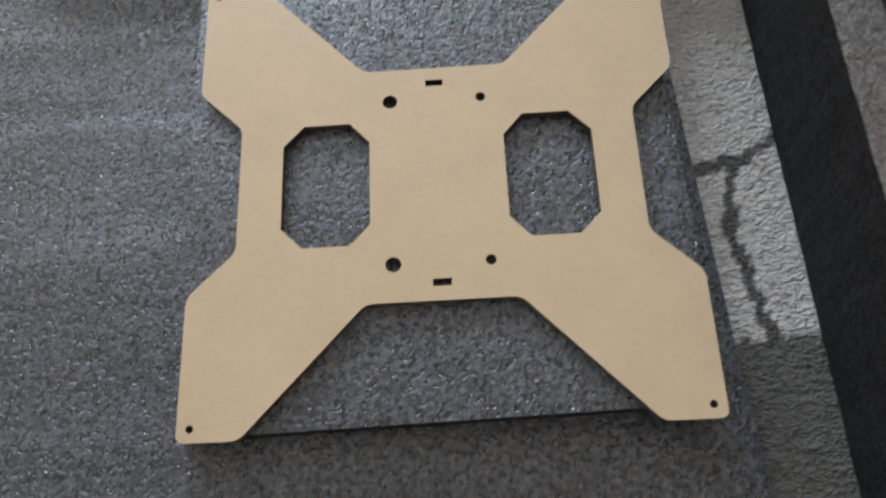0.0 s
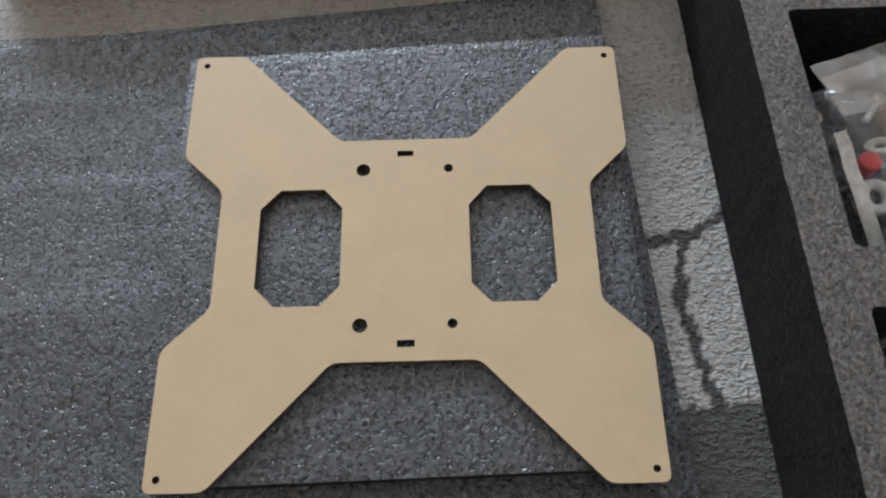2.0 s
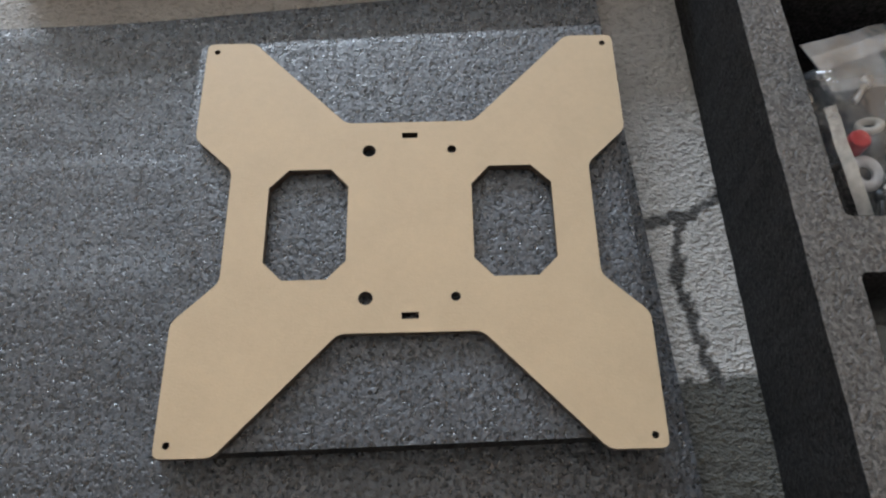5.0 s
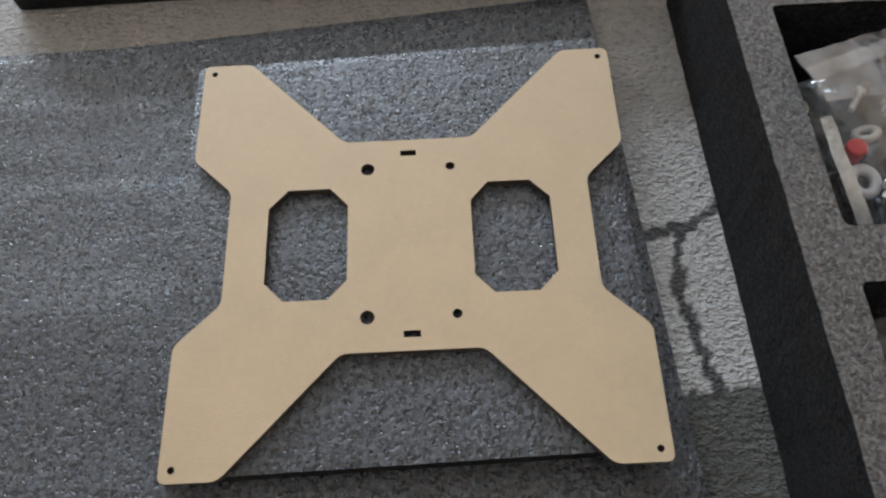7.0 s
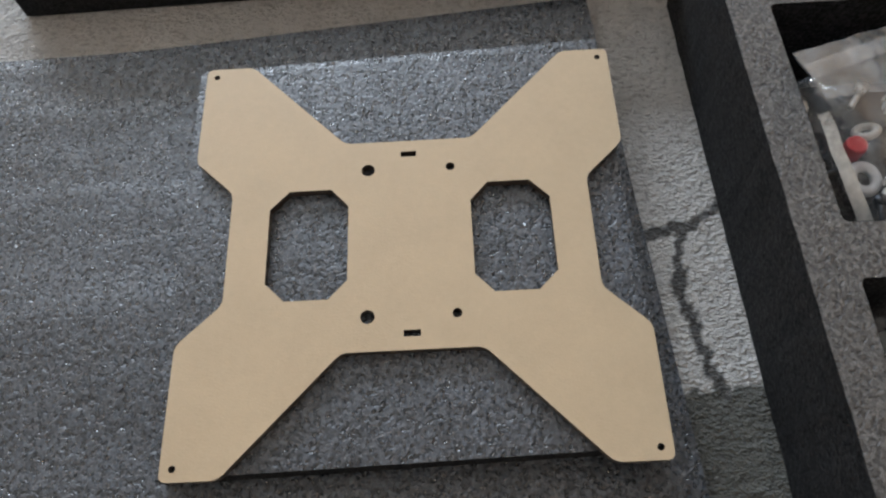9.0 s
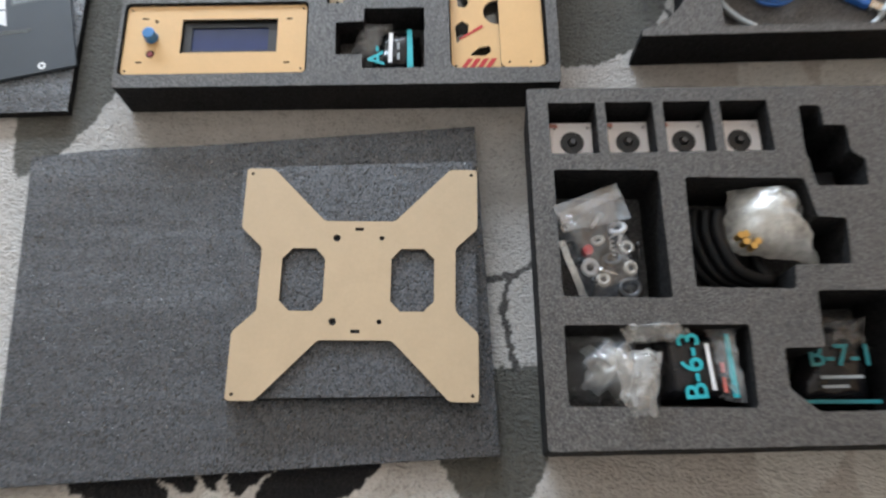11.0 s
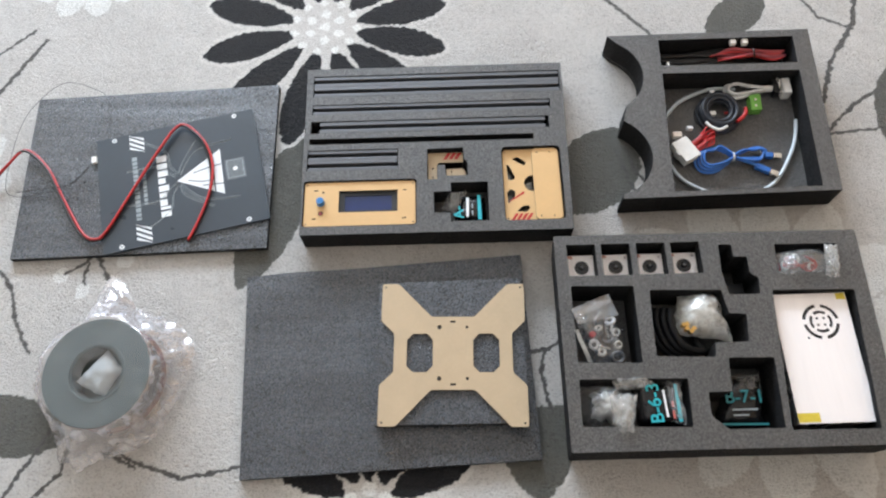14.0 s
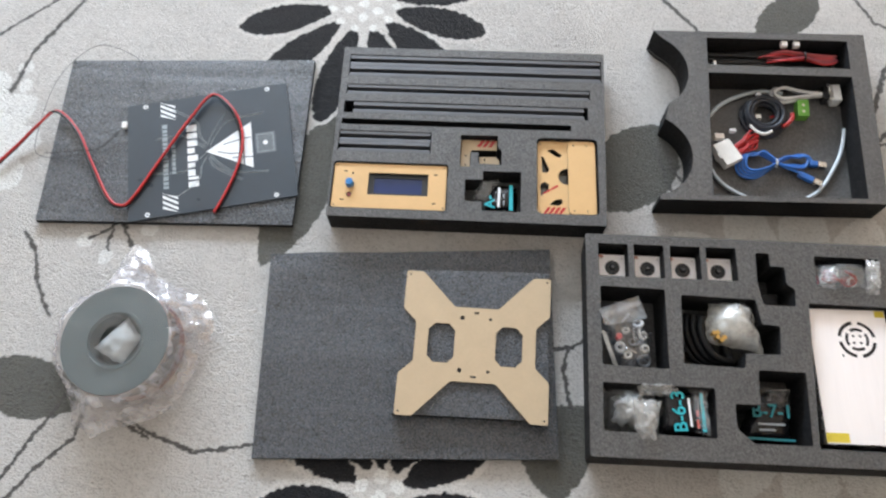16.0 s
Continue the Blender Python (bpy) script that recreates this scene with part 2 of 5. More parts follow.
def prism(outer, z0, z1, holes=(), bm=None, side=0, chamfer=0.0):
    """An upright slab with an outline and holes through it. side: the material slot of its cut walls."""
    bm = bm or bmesh.new()
    flat = bmesh.new()
    for loop in (outer, *holes):
        vs = [flat.verts.new((x, y, z1)) for x, y in loop]
        for a, b in zip(vs, vs[1:] + vs[:1]):
            flat.edges.new((a, b))
    bmesh.ops.triangle_fill(flat, use_beauty=True, edges=flat.edges[:])
    flat.faces.ensure_lookup_table()
    top, low = {}, {}
    for v in flat.verts:
        top[v], low[v] = bm.verts.new(v.co), bm.verts.new((v.co.x, v.co.y, z0))
    for f in flat.faces:
        bm.faces.new([top[v] for v in f.verts])
        bm.faces.new([low[v] for v in reversed(f.verts)])
    for e in flat.edges:
        if len(e.link_faces) == 1:
            a, b = e.verts
            bm.faces.new((top[a], top[b], low[b], low[a])).material_index = side
    flat.free()
    return bm


def ring(cx, cy, r, n=24, a0=0.0):
    return [(cx + r * math.cos(a0 + 2 * math.pi * k / n), cy + r * math.sin(a0 + 2 * math.pi * k / n)) for k in range(n)]


def rect(x0, x1, y0, y1, r=0.0, n=4):
    """A rectangle, its corners rounded by r."""
    if not r:
        return [(x0, y0), (x1, y0), (x1, y1), (x0, y1)]
    out = []
    for cx, cy, a in ((x1 - r, y0 + r, -90), (x1 - r, y1 - r, 0), (x0 + r, y1 - r, 90), (x0 + r, y0 + r, 180)):
        out += [(cx + r * math.cos(radians(a + 90 * k / n)), cy + r * math.sin(radians(a + 90 * k / n))) for k in range(n + 1)]
    return out


def rounded(points, r, n=3):
    """An outline with every corner rounded by about r."""
    out = []
    for k, p in enumerate(points):
        p, a, b = Vector(p), Vector(points[k - 1]), Vector(points[(k + 1) % len(points)])
        ra, rb = min(r, (a - p).length * 0.45), min(r, (b - p).length * 0.45)
        s, e = p + (a - p).normalized() * ra, p + (b - p).normalized() * rb
        for j in range(n + 1):
            t = j / n
            q = s * (1 - t) ** 2 + p * 2 * t * (1 - t) + e * t * t
            out.append((q.x, q.y))
    return out


def mm(points):
    return [(x / 1000, y / 1000) for x, y in points]


def cylinder(cx, cy, r, z0, z1, n=28, bm=None, r2=None):
    bm = bm or bmesh.new()
    bmesh.ops.create_cone(bm, cap_ends=True, segments=n, radius1=r, radius2=r if r2 is None else r2, depth=z1 - z0,
                          matrix=Matrix.Translation((cx, cy, (z0 + z1) / 2)))
    return bm


def torus(cx, cy, cz, R, r, n=40, k=12, bm=None, squash=1.0, turn=None):
    bm = bm or bmesh.new()
    rows = []
    for i in range(n):
        a = 2 * math.pi * i / n
        row = []
        for j in range(k):
            b = 2 * math.pi * j / k
            p = Vector(((R + r * math.cos(b)) * math.cos(a), (R + r * math.cos(b)) * math.sin(a), r * math.sin(b) * squash))
            row.append(bm.verts.new((turn @ p if turn else p) + Vector((cx, cy, cz))))
        rows.append(row)
    for i in range(n):
        for j in range(k):
            bm.faces.new((rows[i][j], rows[(i + 1) % n][j], rows[(i + 1) % n][(j + 1) % k], rows[i][(j + 1) % k]))
    return bm


def spline(points, steps=8, closed=False):
    pts = [Vector(p) for p in points]
    out, n = [], len(pts)
    for k in range(n if closed else n - 1):
        p0, p1, p2, p3 = (pts[(k + d) % n] if closed else pts[min(max(k + d, 0), n - 1)] for d in (-1, 0, 1, 2))
        for j in range(steps):
            t = j / steps
            out.append(0.5 * (2 * p1 + (p2 - p0) * t + (2 * p0 - 5 * p1 + 4 * p2 - p3) * t * t + (3 * p1 - p0 - 3 * p2 + p3) * t ** 3))
    return out if closed else out + [pts[-1]]


def wire(points, r, k=8, steps=8, bm=None, closed=False, flat=1.0):
    """A round (or flat) cable along a smooth line through the points."""
    bm = bm or bmesh.new()
    line, rows = spline(points, steps, closed), []
    for i, p in enumerate(line):
        d = (line[(i + 1) % len(line)] - line[i - 1]) if closed or 0 < i < len(line) - 1 else (line[1] - line[0] if i == 0 else line[-1] - line[-2])
        d.normalize()
        s = d.cross(Vector((0, 0, 1)))
        s = s.normalized() if s.length > 1e-4 else Vector((1, 0, 0))
        u = s.cross(d)
        rows.append([bm.verts.new(p + s * r * math.cos(2 * math.pi * j / k) + u * r * flat * math.sin(2 * math.pi * j / k)) for j in range(k)])
    for i in range(len(rows) if closed else len(rows) - 1):
        a, b = rows[i], rows[(i + 1) % len(rows)]
        for j in range(k):
            bm.faces.new((a[j], b[j], b[(j + 1) % k], a[(j + 1) % k]))
    if not closed:
        bm.faces.new(rows[0])
        bm.faces.new(rows[-1])
    return bm


def pillow(corners, z, height, crumple=0.004, n=26, seed=0, bm=None, power=4, freq=45.0):
    """A filled bag over four corners (in order round it), its skin wrinkled and creased."""
    bm = bm or bmesh.new()
    a, b, c, d = (Vector((*p, 0)) for p in corners)
    for sign in (1, -1):
        g = []
        for i in range(n + 1):
            row = []
            for j in range(n + 1):
                u, v = i / n, j / n
                p = a * (1 - u) * (1 - v) + b * u * (1 - v) + c * u * v + d * (1 - u) * v
                edge = (1 - abs(2 * u - 1) ** power) * (1 - abs(2 * v - 1) ** power)
                w = noise.noise(Vector((p.x * freq, p.y * freq, seed * 7.3))) + 0.6 * abs(noise.noise(Vector((p.x * freq * 2.3, p.y * freq * 2.3, seed * 3.1 + 5))))
                rim = 0.5 * crumple * noise.noise(Vector((p.x * freq * 1.5, p.y * freq * 1.5, seed + 40)))
                s = Vector((noise.noise(Vector((v * 5, seed, 1))), noise.noise(Vector((u * 5, seed, 2))), 0)) * crumple * 0.9
                lift = height * edge * (1 if sign > 0 else -0.15) + (crumple * w * (0.25 + 0.75 * edge) if sign > 0 else 0) + rim
                row.append(bm.verts.new(p + s + Vector((0, 0, z + lift))))
            g.append(row)
        for i in range(n):
            for j in range(n):
                bm.faces.new((g[i][j], g[i + 1][j], g[i + 1][j + 1], g[i][j + 1]))
    bmesh.ops.remove_doubles(bm, verts=bm.verts[:], dist=1e-5)
    return bm


def lettering(name, text, size, m, material, parent, bold=0.0):
    """Readable print as a thin raised mesh."""
    cu = bpy.data.curves.new(name, "FONT")
    cu.body, cu.size, cu.extrude, cu.offset, cu.align_x, cu.align_y = text, size, 0.0002, bold, "CENTER", "CENTER"
    tmp = bpy.data.objects.new(name, cu)
    scene.collection.objects.link(tmp)
    me = bpy.data.meshes.new_from_object(tmp.evaluated_get(bpy.context.evaluated_depsgraph_get()))
    bpy.data.objects.remove(tmp)
    me.materials.clear()
    me.materials.append(material)
    ob = new(name, me)
    ob.parent, ob.matrix_local = parent, m
    return ob


# ---- the room around the rug ----
def wall(name, bm, label, material=PLASTER):
    return tagged(part(name, bm, material), label, "wall", kind="structure")


RX0, RX1, RY0, H = -3.2, 2.0, -2.0, 2.5
tagged(part("floor", box(RX0 - 0.1, RX1 + 0.1, RY0 - 0.1, WALL_Y + 0.2, -0.11, -0.010), WOOD), "brown wooden floor under the rug", "floor", kind="structure")
tagged(part("ceiling", box(RX0 - 0.1, RX1 + 0.1, RY0 - 0.1, WALL_Y + 0.2, H, H + 0.1), CEILING), "plain white painted ceiling", "ceiling", kind="structure")
wall("wall_west", box(RX0 - 0.1, RX0, RY0, WALL_Y, -0.01, H), "plain warm plaster wall")
# Unseen east wall, coloured ochre to throw warm light on that side.
wall("wall_east", box(RX1, RX1 + 0.1, RY0, WALL_Y, -0.01, H), "unseen ochre wall added to bounce warm light", WARM_BOUNCE)
wall("wall_south", box(RX0 - 0.1, RX1 + 0.1, RY0 - 0.1, RY0, -0.01, H), "plain warm plaster wall")
north = box(RX0 - 0.1, WIN[0], WALL_Y, WALL_Y + 0.2, -0.01, H)
box(WIN[1], RX1 + 0.1, WALL_Y, WALL_Y + 0.2, -0.01, H, north)
box(WIN[0], WIN[1], WALL_Y, WALL_Y + 0.2, -0.01, WIN[2], north)
box(WIN[0], WIN[1], WALL_Y, WALL_Y + 0.2, WIN[3], H, north)
wall("wall_north", north, "plain warm plaster wall with a wide window opening")


# ---- the rug ----
def blur(a, sx, sy, step):
    fy, fx = np.fft.fftfreq(a.shape[0]), np.fft.rfftfreq(a.shape[1])
    k = np.exp(-2 * math.pi ** 2 * ((fy[:, None] * sy / step) ** 2 + (fx[None] * sx / step) ** 2))
    out = np.fft.irfft2(np.fft.rfft2(a) * k, a.shape)
    return out / out.std()


def build_rug():
    step, x0, x1, y0, y1 = 0.0022, -1.10, 1.10, -0.62, 0.98
    xs, ys = np.arange(x0, x1, step), np.arange(y0, y1, step)
    X, Y = np.meshgrid(xs, ys)
    rng = np.random.default_rng(4)
    rnd = lambda sx, sy: blur(rng.standard_normal(X.shape), sx, sy, step)  # noqa: E731
    WX, WY = X + 0.0009 * rnd(0.0022, 0.0022), Y + 0.0009 * rnd(0.0022, 0.0022)
    ground = np.array((0.560, 0.537, 0.510))
    white, black, leaf, twig = np.array((0.74, 0.735, 0.71)), np.array((0.012, 0.012, 0.014)), np.array((0.118, 0.115, 0.102)), np.array((0.10, 0.095, 0.09))
    dye = np.ones((*X.shape, 3)) * ground
    dye *= (1 + 0.025 * rnd(0.05, 0.05) + 0.02 * rnd(0.004, 0.002))[..., None]

    def lay(mask, color):
        dye[mask] = color

    def oval(cx, cy, a, b, deg, tip=0.0):
        c, s = math.cos(radians(deg)), math.sin(radians(deg))
        u, v = ((WX - cx) * c + (WY - cy) * s) / a, (-(WX - cx) * s + (WY - cy) * c) / b
        return u ** 2 + (v * (1 + tip * u)) ** 2

    def blade(cx, cy, a, b, deg, blunt=0.8, lean=0.0):
        """A leaf or petal shape, pointed at both ends; lean shifts its widest part outwards."""
        c, s = math.cos(radians(deg)), math.sin(radians(deg))
        u, v = ((WX - cx) * c + (WY - cy) * s) / a, (-(WX - cx) * s + (WY - cy) * c) / b
        return (np.abs(u) < 1) & (np.abs(v) < np.maximum(0, 1 - u * u) ** blunt * (1 + lean * u))

    def petal(cx, cy, deg, r0, r1, half, color, grow=0.0):
        m, a = (r0 + r1) / 2, (r1 - r0) / 2 + grow
        lay(blade(cx + m * math.cos(radians(deg)), cy + m * math.sin(radians(deg)), a, half + grow, deg, 0.68, 0.22), color)

    def stroke(points, w):
        for (ax, ay), (bx, by) in zip(points, points[1:]):
            dx, dy = bx - ax, by - ay
            t = np.clip(((WX - ax) * dx + (WY - ay) * dy) / (dx * dx + dy * dy), 0, 1)
            lay((WX - ax - t * dx) ** 2 + (WY - ay - t * dy) ** 2 < (w / 2) ** 2, twig)

    # grey leaves
    for cx, cy, a, b, deg in ((0.246, 0.330, 0.104, 0.068, 50), (-0.298, 0.265, 0.16, 0.050, 72), (-0.67, -0.105, 0.09, 0.046, -12),
                              (0.835, 0.44, 0.14, 0.088, 85), (0.535, 0.665, 0.08, 0.040, 42), (0.86, 0.78, 0.095, 0.053, 120)):
        lay(blade(cx, cy, a, b, deg, 0.7), leaf)
    lay(blade(0.124, -0.098, 0.114, 0.060, 91, 0.72) & (WY < -0.074), leaf)
    # pale daisies
    for k in range(14):
        petal(0.50, 0.035, 25.7 * k + 8, 0.09, 0.262, 0.039, white * 0.95)
    for k in range(11):
        petal(-0.925, 0.30, 33 * k + 5, 0.05, 0.16, 0.034, white)
    for k in range(10):
        petal(-0.72, 0.79, 36 * k, 0.04, 0.12, 0.025, white)
    for cx, cy, r in ((-0.838, 0.462, 0.015), (-0.828, 0.425, 0.013), (-0.642, 0.138, 0.013), (-0.602, 0.110, 0.013), (-0.54, 0.164, 0.014)):
        lay(oval(cx, cy, r, r, 0) < 1, white)
    # two black flowers with white hearts
    for cx, cy, r0, r1, half, heart, ring_at, angles in (
            (-0.243, 0.645, 0.058, 0.236, 0.031, 0.062, ((0.5, 6, 0.15), (0.95, 11, 0.13)), (14, -13, -41, -70, 259, 228, 197, 166, 135, 104, 73, 43)),
            (-0.122, -0.222, 0.038, 0.176, 0.028, 0.041, ((0.71, 6, 0.25),), (30, -8, -40, -72, 255, 222, 190, 150, 118, 92, 62))):
        for a in angles:
            petal(cx, cy, a, r0 - 0.006, r1 + (0.03 if a in (228, 259) else 0), half, ground * 1.16, 0.009)
        for a in angles:
            petal(cx, cy, a, r0, r1 + (0.03 if a in (228, 259) else 0), half, black)
        lay(oval(cx, cy, heart, heart, 0) < 1, ground * 1.10)
        dots = [(0, 0, ring_at[0][2])] + [(d, 360 / n * k + 30, q) for d, n, q in ring_at for k in range(n)]
        for d, a, q in dots:
            lay(oval(cx + heart * d * math.cos(radians(a)), cy + heart * d * math.sin(radians(a)), heart * q, heart * q, 0) < 1, white * 1.1)
    # thin dark twigs
    for w, pts in ((0.008, ((-0.772, 0.62), (-0.834, 0.499), (-0.85, 0.412))), (0.006, ((-0.744, 0.145), (-0.719, 0.116), (-0.699, 0.059), (-0.665, 0.006))),
                   (0.006, ((-0.601, 0.125), (-0.602, 0.20), (-0.564, 0.132))), (0.005, ((-0.602, 0.165), (-0.636, 0.140))),
                   (0.006, ((-0.513, -0.136), (-0.47, -0.157), (-0.398, -0.18), (-0.35, -0.172), (-0.30, -0.16))), (0.005, ((-0.52, -0.144), (-0.466, -0.165))),
                   (0.006, ((-0.571, -0.12), (-0.576, -0.173), (-0.621, -0.22), (-0.66, -0.275))), (0.006, ((-0.597, -0.10), (-0.635, -0.173), (-0.67, -0.24))),
                   (0.007, ((0.28, 0.72), (0.311, 0.688), (0.375, 0.616))), (0.009, ((0.78, 0.76), (0.752, 0.644), (0.691, 0.554), (0.655, 0.45))),
                   (0.007, ((0.65, 0.40), (0.712, 0.461), (0.779, 0.503))), (0.006, ((0.65, 0.40), (0.758, 0.413))), (0.006, ((0.655, 0.72), (0.691, 0.658), (0.749, 0.631))),
                   (0.006, ((0.30, 0.385), (0.311, 0.331), (0.336, 0.298))), (0.005, ((0.285, 0.37), (0.301, 0.309), (0.31, 0.29))),
                   (0.0060, ((0.112, 0.007), (0.124, 0.010), (0.142, 0.014), (0.158, 0.020), (0.168, 0.029))), (0.0050, ((0.142, 0.014), (0.138, -0.008), (0.135, -0.023), (0.142, -0.047), (0.143, -0.064), (0.148, -0.078))),
                   (0.006, ((-0.909, 0.533), (-0.80, 0.64)))):
        stroke(pts, w)
    # combed pile: short ridges across, tufts, slow waves
    z = 0.00005 * rnd(0.0040, 0.0022) + 0.00018 * rnd(0.0019, 0.0014) + 0.0001 * rnd(0.02, 0.02) - 0.0009
    ny, nx = X.shape
    edge = np.minimum.reduce([X - x0, x1 - X, Y - y0, y1 - Y])
    z = np.where(edge < 0.004, -0.009, z)
    co = np.stack([X + 0.0006 * rnd(0.003, 0.003), Y + 0.0006 * rnd(0.003, 0.003), z], -1).reshape(-1, 3)
    i = np.arange(ny * nx).reshape(ny, nx)
    quads = np.stack([i[:-1, :-1], i[:-1, 1:], i[1:, 1:], i[1:, :-1]], -1).reshape(-1, 4)
    me = bpy.data.meshes.new("rug")
    me.vertices.add(len(co))
    me.vertices.foreach_set("co", co.astype(np.float32).ravel())
    me.loops.add(quads.size)
    me.loops.foreach_set("vertex_index", quads.astype(np.int32).ravel())
    me.polygons.add(len(quads))
    me.polygons.foreach_set("loop_start", np.arange(0, quads.size, 4, dtype=np.int32))
    me.polygons.foreach_set("use_smooth", np.ones(len(quads), dtype=bool))
    me.update(calc_edges=True)
    at = me.color_attributes.new("dye", "FLOAT_COLOR", "POINT")
    soft = np.concatenate([np.clip(dye, 0, 1), np.ones((ny, nx, 1))], -1)
    at.data.foreach_set("color", soft.astype(np.float32).ravel())
    me.materials.append(CARPET)
    return tagged(new("rug", me), "short-pile cream rug with black flowers and grey leaves", "rug", kind="structure")


build_rug()


# ---- foam sheets ----
def foam_sheet(corners, z0, z1, material, label, lift=0.0, n=48):
    """A soft foam sheet over four corners: thick, one stretch of its far edge lifted a little, edges rounded."""
    a, b, c, d = (Vector((*p, 0)) for p in corners)
    mid = (a + b + c + d) / 4
    ob = thing("foam_sheet", Matrix.Translation((mid.x, mid.y, z0)), label, "foam sheet")
    bm, g = bmesh.new(), []
    for side in (0, 1):
        rows = []
        for i in range(n + 1):
            row = []
            for j in range(n + 1):
                u, v = i / n, j / n
                p = a * (1 - u) * (1 - v) + b * u * (1 - v) + c * u * v + d * (1 - u) * v - mid
                rim = min(u, 1 - u, v, 1 - v) * n
                w = lift * math.exp(-((u - 0.17) / 0.15) ** 2 - ((1 - v) / 0.22) ** 2)
                drop = 0.0003 if side and rim < 0.5 else 0
                row.append(bm.verts.new((p.x, p.y, (z1 - z0 - drop if side else 0.0) + w)))
            rows.append(row)
        g.append(rows)
    for i in range(n):
        for j in range(n):
            bm.faces.new((g[1][i][j], g[1][i + 1][j], g[1][i + 1][j + 1], g[1][i][j + 1]))
            bm.faces.new((g[0][i][j], g[0][i][j + 1], g[0][i + 1][j + 1], g[0][i + 1][j]))
    for k in range(n):
        for q in (((k, 0), (k + 1, 0)), ((n, k), (n, k + 1)), ((k + 1, n), (k, n)), ((0, k + 1), (0, k))):
            (i, j), (p, r) = q
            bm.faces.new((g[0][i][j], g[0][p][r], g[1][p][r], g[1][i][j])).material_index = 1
    part("sheet", bm, [material, FOAM_SHADED], ob, smooth=False)
    return ob


foam_sheet(((-0.308, -0.183), (0.129, -0.153), (0.109, 0.168), (-0.331, 0.129)), 0.0, 0.010, FOAM_SHEET, "large charcoal foam sheet lying flat on the rug", 0.006)
foam_sheet(((-0.114, -0.108), (0.1115, -0.1035), (0.106, 0.1215), (-0.1155, 0.113)), 0.0102, 0.0252, FOAM_PAD, "square charcoal foam pad under the carriage plate")
foam_sheet(((-0.727, 0.162), (-0.306, 0.182), (-0.315, 0.504), (-0.749, 0.476)), 0.0, 0.010, FOAM_SHEET, "charcoal foam sheet under the heated bed")


# ---- the carriage plate ----
def carriage_plate():
    ob = thing("carriage_plate", Matrix.Translation((0, 0, 0.0254)), "tan paper-masked X-shaped carriage plate with drilled holes, lying on foam", "plate")
    quarter = [(0.110, 0.0495), (0.110, 0.110), (0.0845, 0.110), (0.0328, 0.0565)]
    side = (0.0895, 0.030)
    loop = [side, *quarter, *[(-x, y) for x, y in reversed(quarter)], (-side[0], side[1]), (-side[0], -side[1]),
            *[(-x, -y) for x, y in quarter], *[(x, -y) for x, y in reversed(quarter)], (side[0], -side[1])]
    window = [(0.0395, 0.0295), (0.0605, 0.0295), (0.070, 0.0195), (0.070, -0.0205), (0.0605, -0.030), (0.0395, -0.030), (0.0305, -0.0205), (0.0305, 0.0195)]
    holes = [window, [(-x, y) for x, y in window]]
    holes += [ring(sx * 0.1045, sy * 0.1045, 0.0016, 16) for sx in (1, -1) for sy in (1, -1)]
    holes += [ring(-0.0207, sy * 0.0397, 0.0034, 24) for sy in (1, -1)] + [ring(0.0212, sy * 0.0397, 0.0023, 20) for sy in (1, -1)]
    holes += [rect(-0.004, 0.004, sy * 0.0485 - 0.0016, sy * 0.0485 + 0.0016) for sy in (1, -1)]
    part("plate", prism(rounded(loop, 0.0035), 0, 0.0046, holes, side=1), [MASKED, CUT_EDGE], ob)


carriage_plate()


# ---- foam trays ----
def lean(bm, inset):
    """Draws the foot of the first side inwards."""
    for v in bm.verts:
        if v.co.x < 0.008 and v.co.z < 0.02:
            v.co.x += inset
    return bm


def hand_cut(points, step=0.005, amount=0.00035, seed=0.0):
    """An outline with its straight runs divided and made slightly uneven."""
    out = []
    for (ax, ay), (bx, by) in zip(points, points[1:] + points[:1]):
        n = max(1, int(math.hypot(bx - ax, by - ay) / step))
        for k in range(n):
            x, y = ax + (bx - ax) * k / n, ay + (by - ay) * k / n
            w = [noise.noise(Vector((x * 90, y * 90, seed + d))) + 0.6 * noise.noise(Vector((x * 260, y * 260, seed + d))) for d in (0.0, 9.0)]
            out.append((x + amount * w[0], y + amount * w[1]))
    return out


def tray(corner, deg, outline, height, floor_z, pockets, label, inset=0.0):
    """A foam tray with pockets cut down to its base slab."""
    ob = thing("foam_tray", pose(corner[0], corner[1], 0.0005, 0, 0, deg), label, "foam tray")
    cx, cy = sum(p[0] for p in outline) / len(outline), sum(p[1] for p in outline) / len(outline)
    inner = [(x + (cx - x) * 0.03, y + (cy - y) * 0.03) for x, y in outline]
    part("base_slab", prism(inner, 0.001, floor_z, (), side=1), [FOAM_TRAY, FOAM_SHADED], ob, "thin flat foam backing")
    outline, pockets = hand_cut(outline, amount=0.0004), [hand_cut(q, seed=k) for k, q in enumerate(pockets)]
    # Slot 1 gives outer and pocket walls the painted-shade foam.
    part("tray_body", lean(prism(outline, 0, height, pockets, side=1), inset), [FOAM_TRAY, FOAM_SHADED], ob, bevel=0.0006).modifiers["edge"].material = 1
    return ob


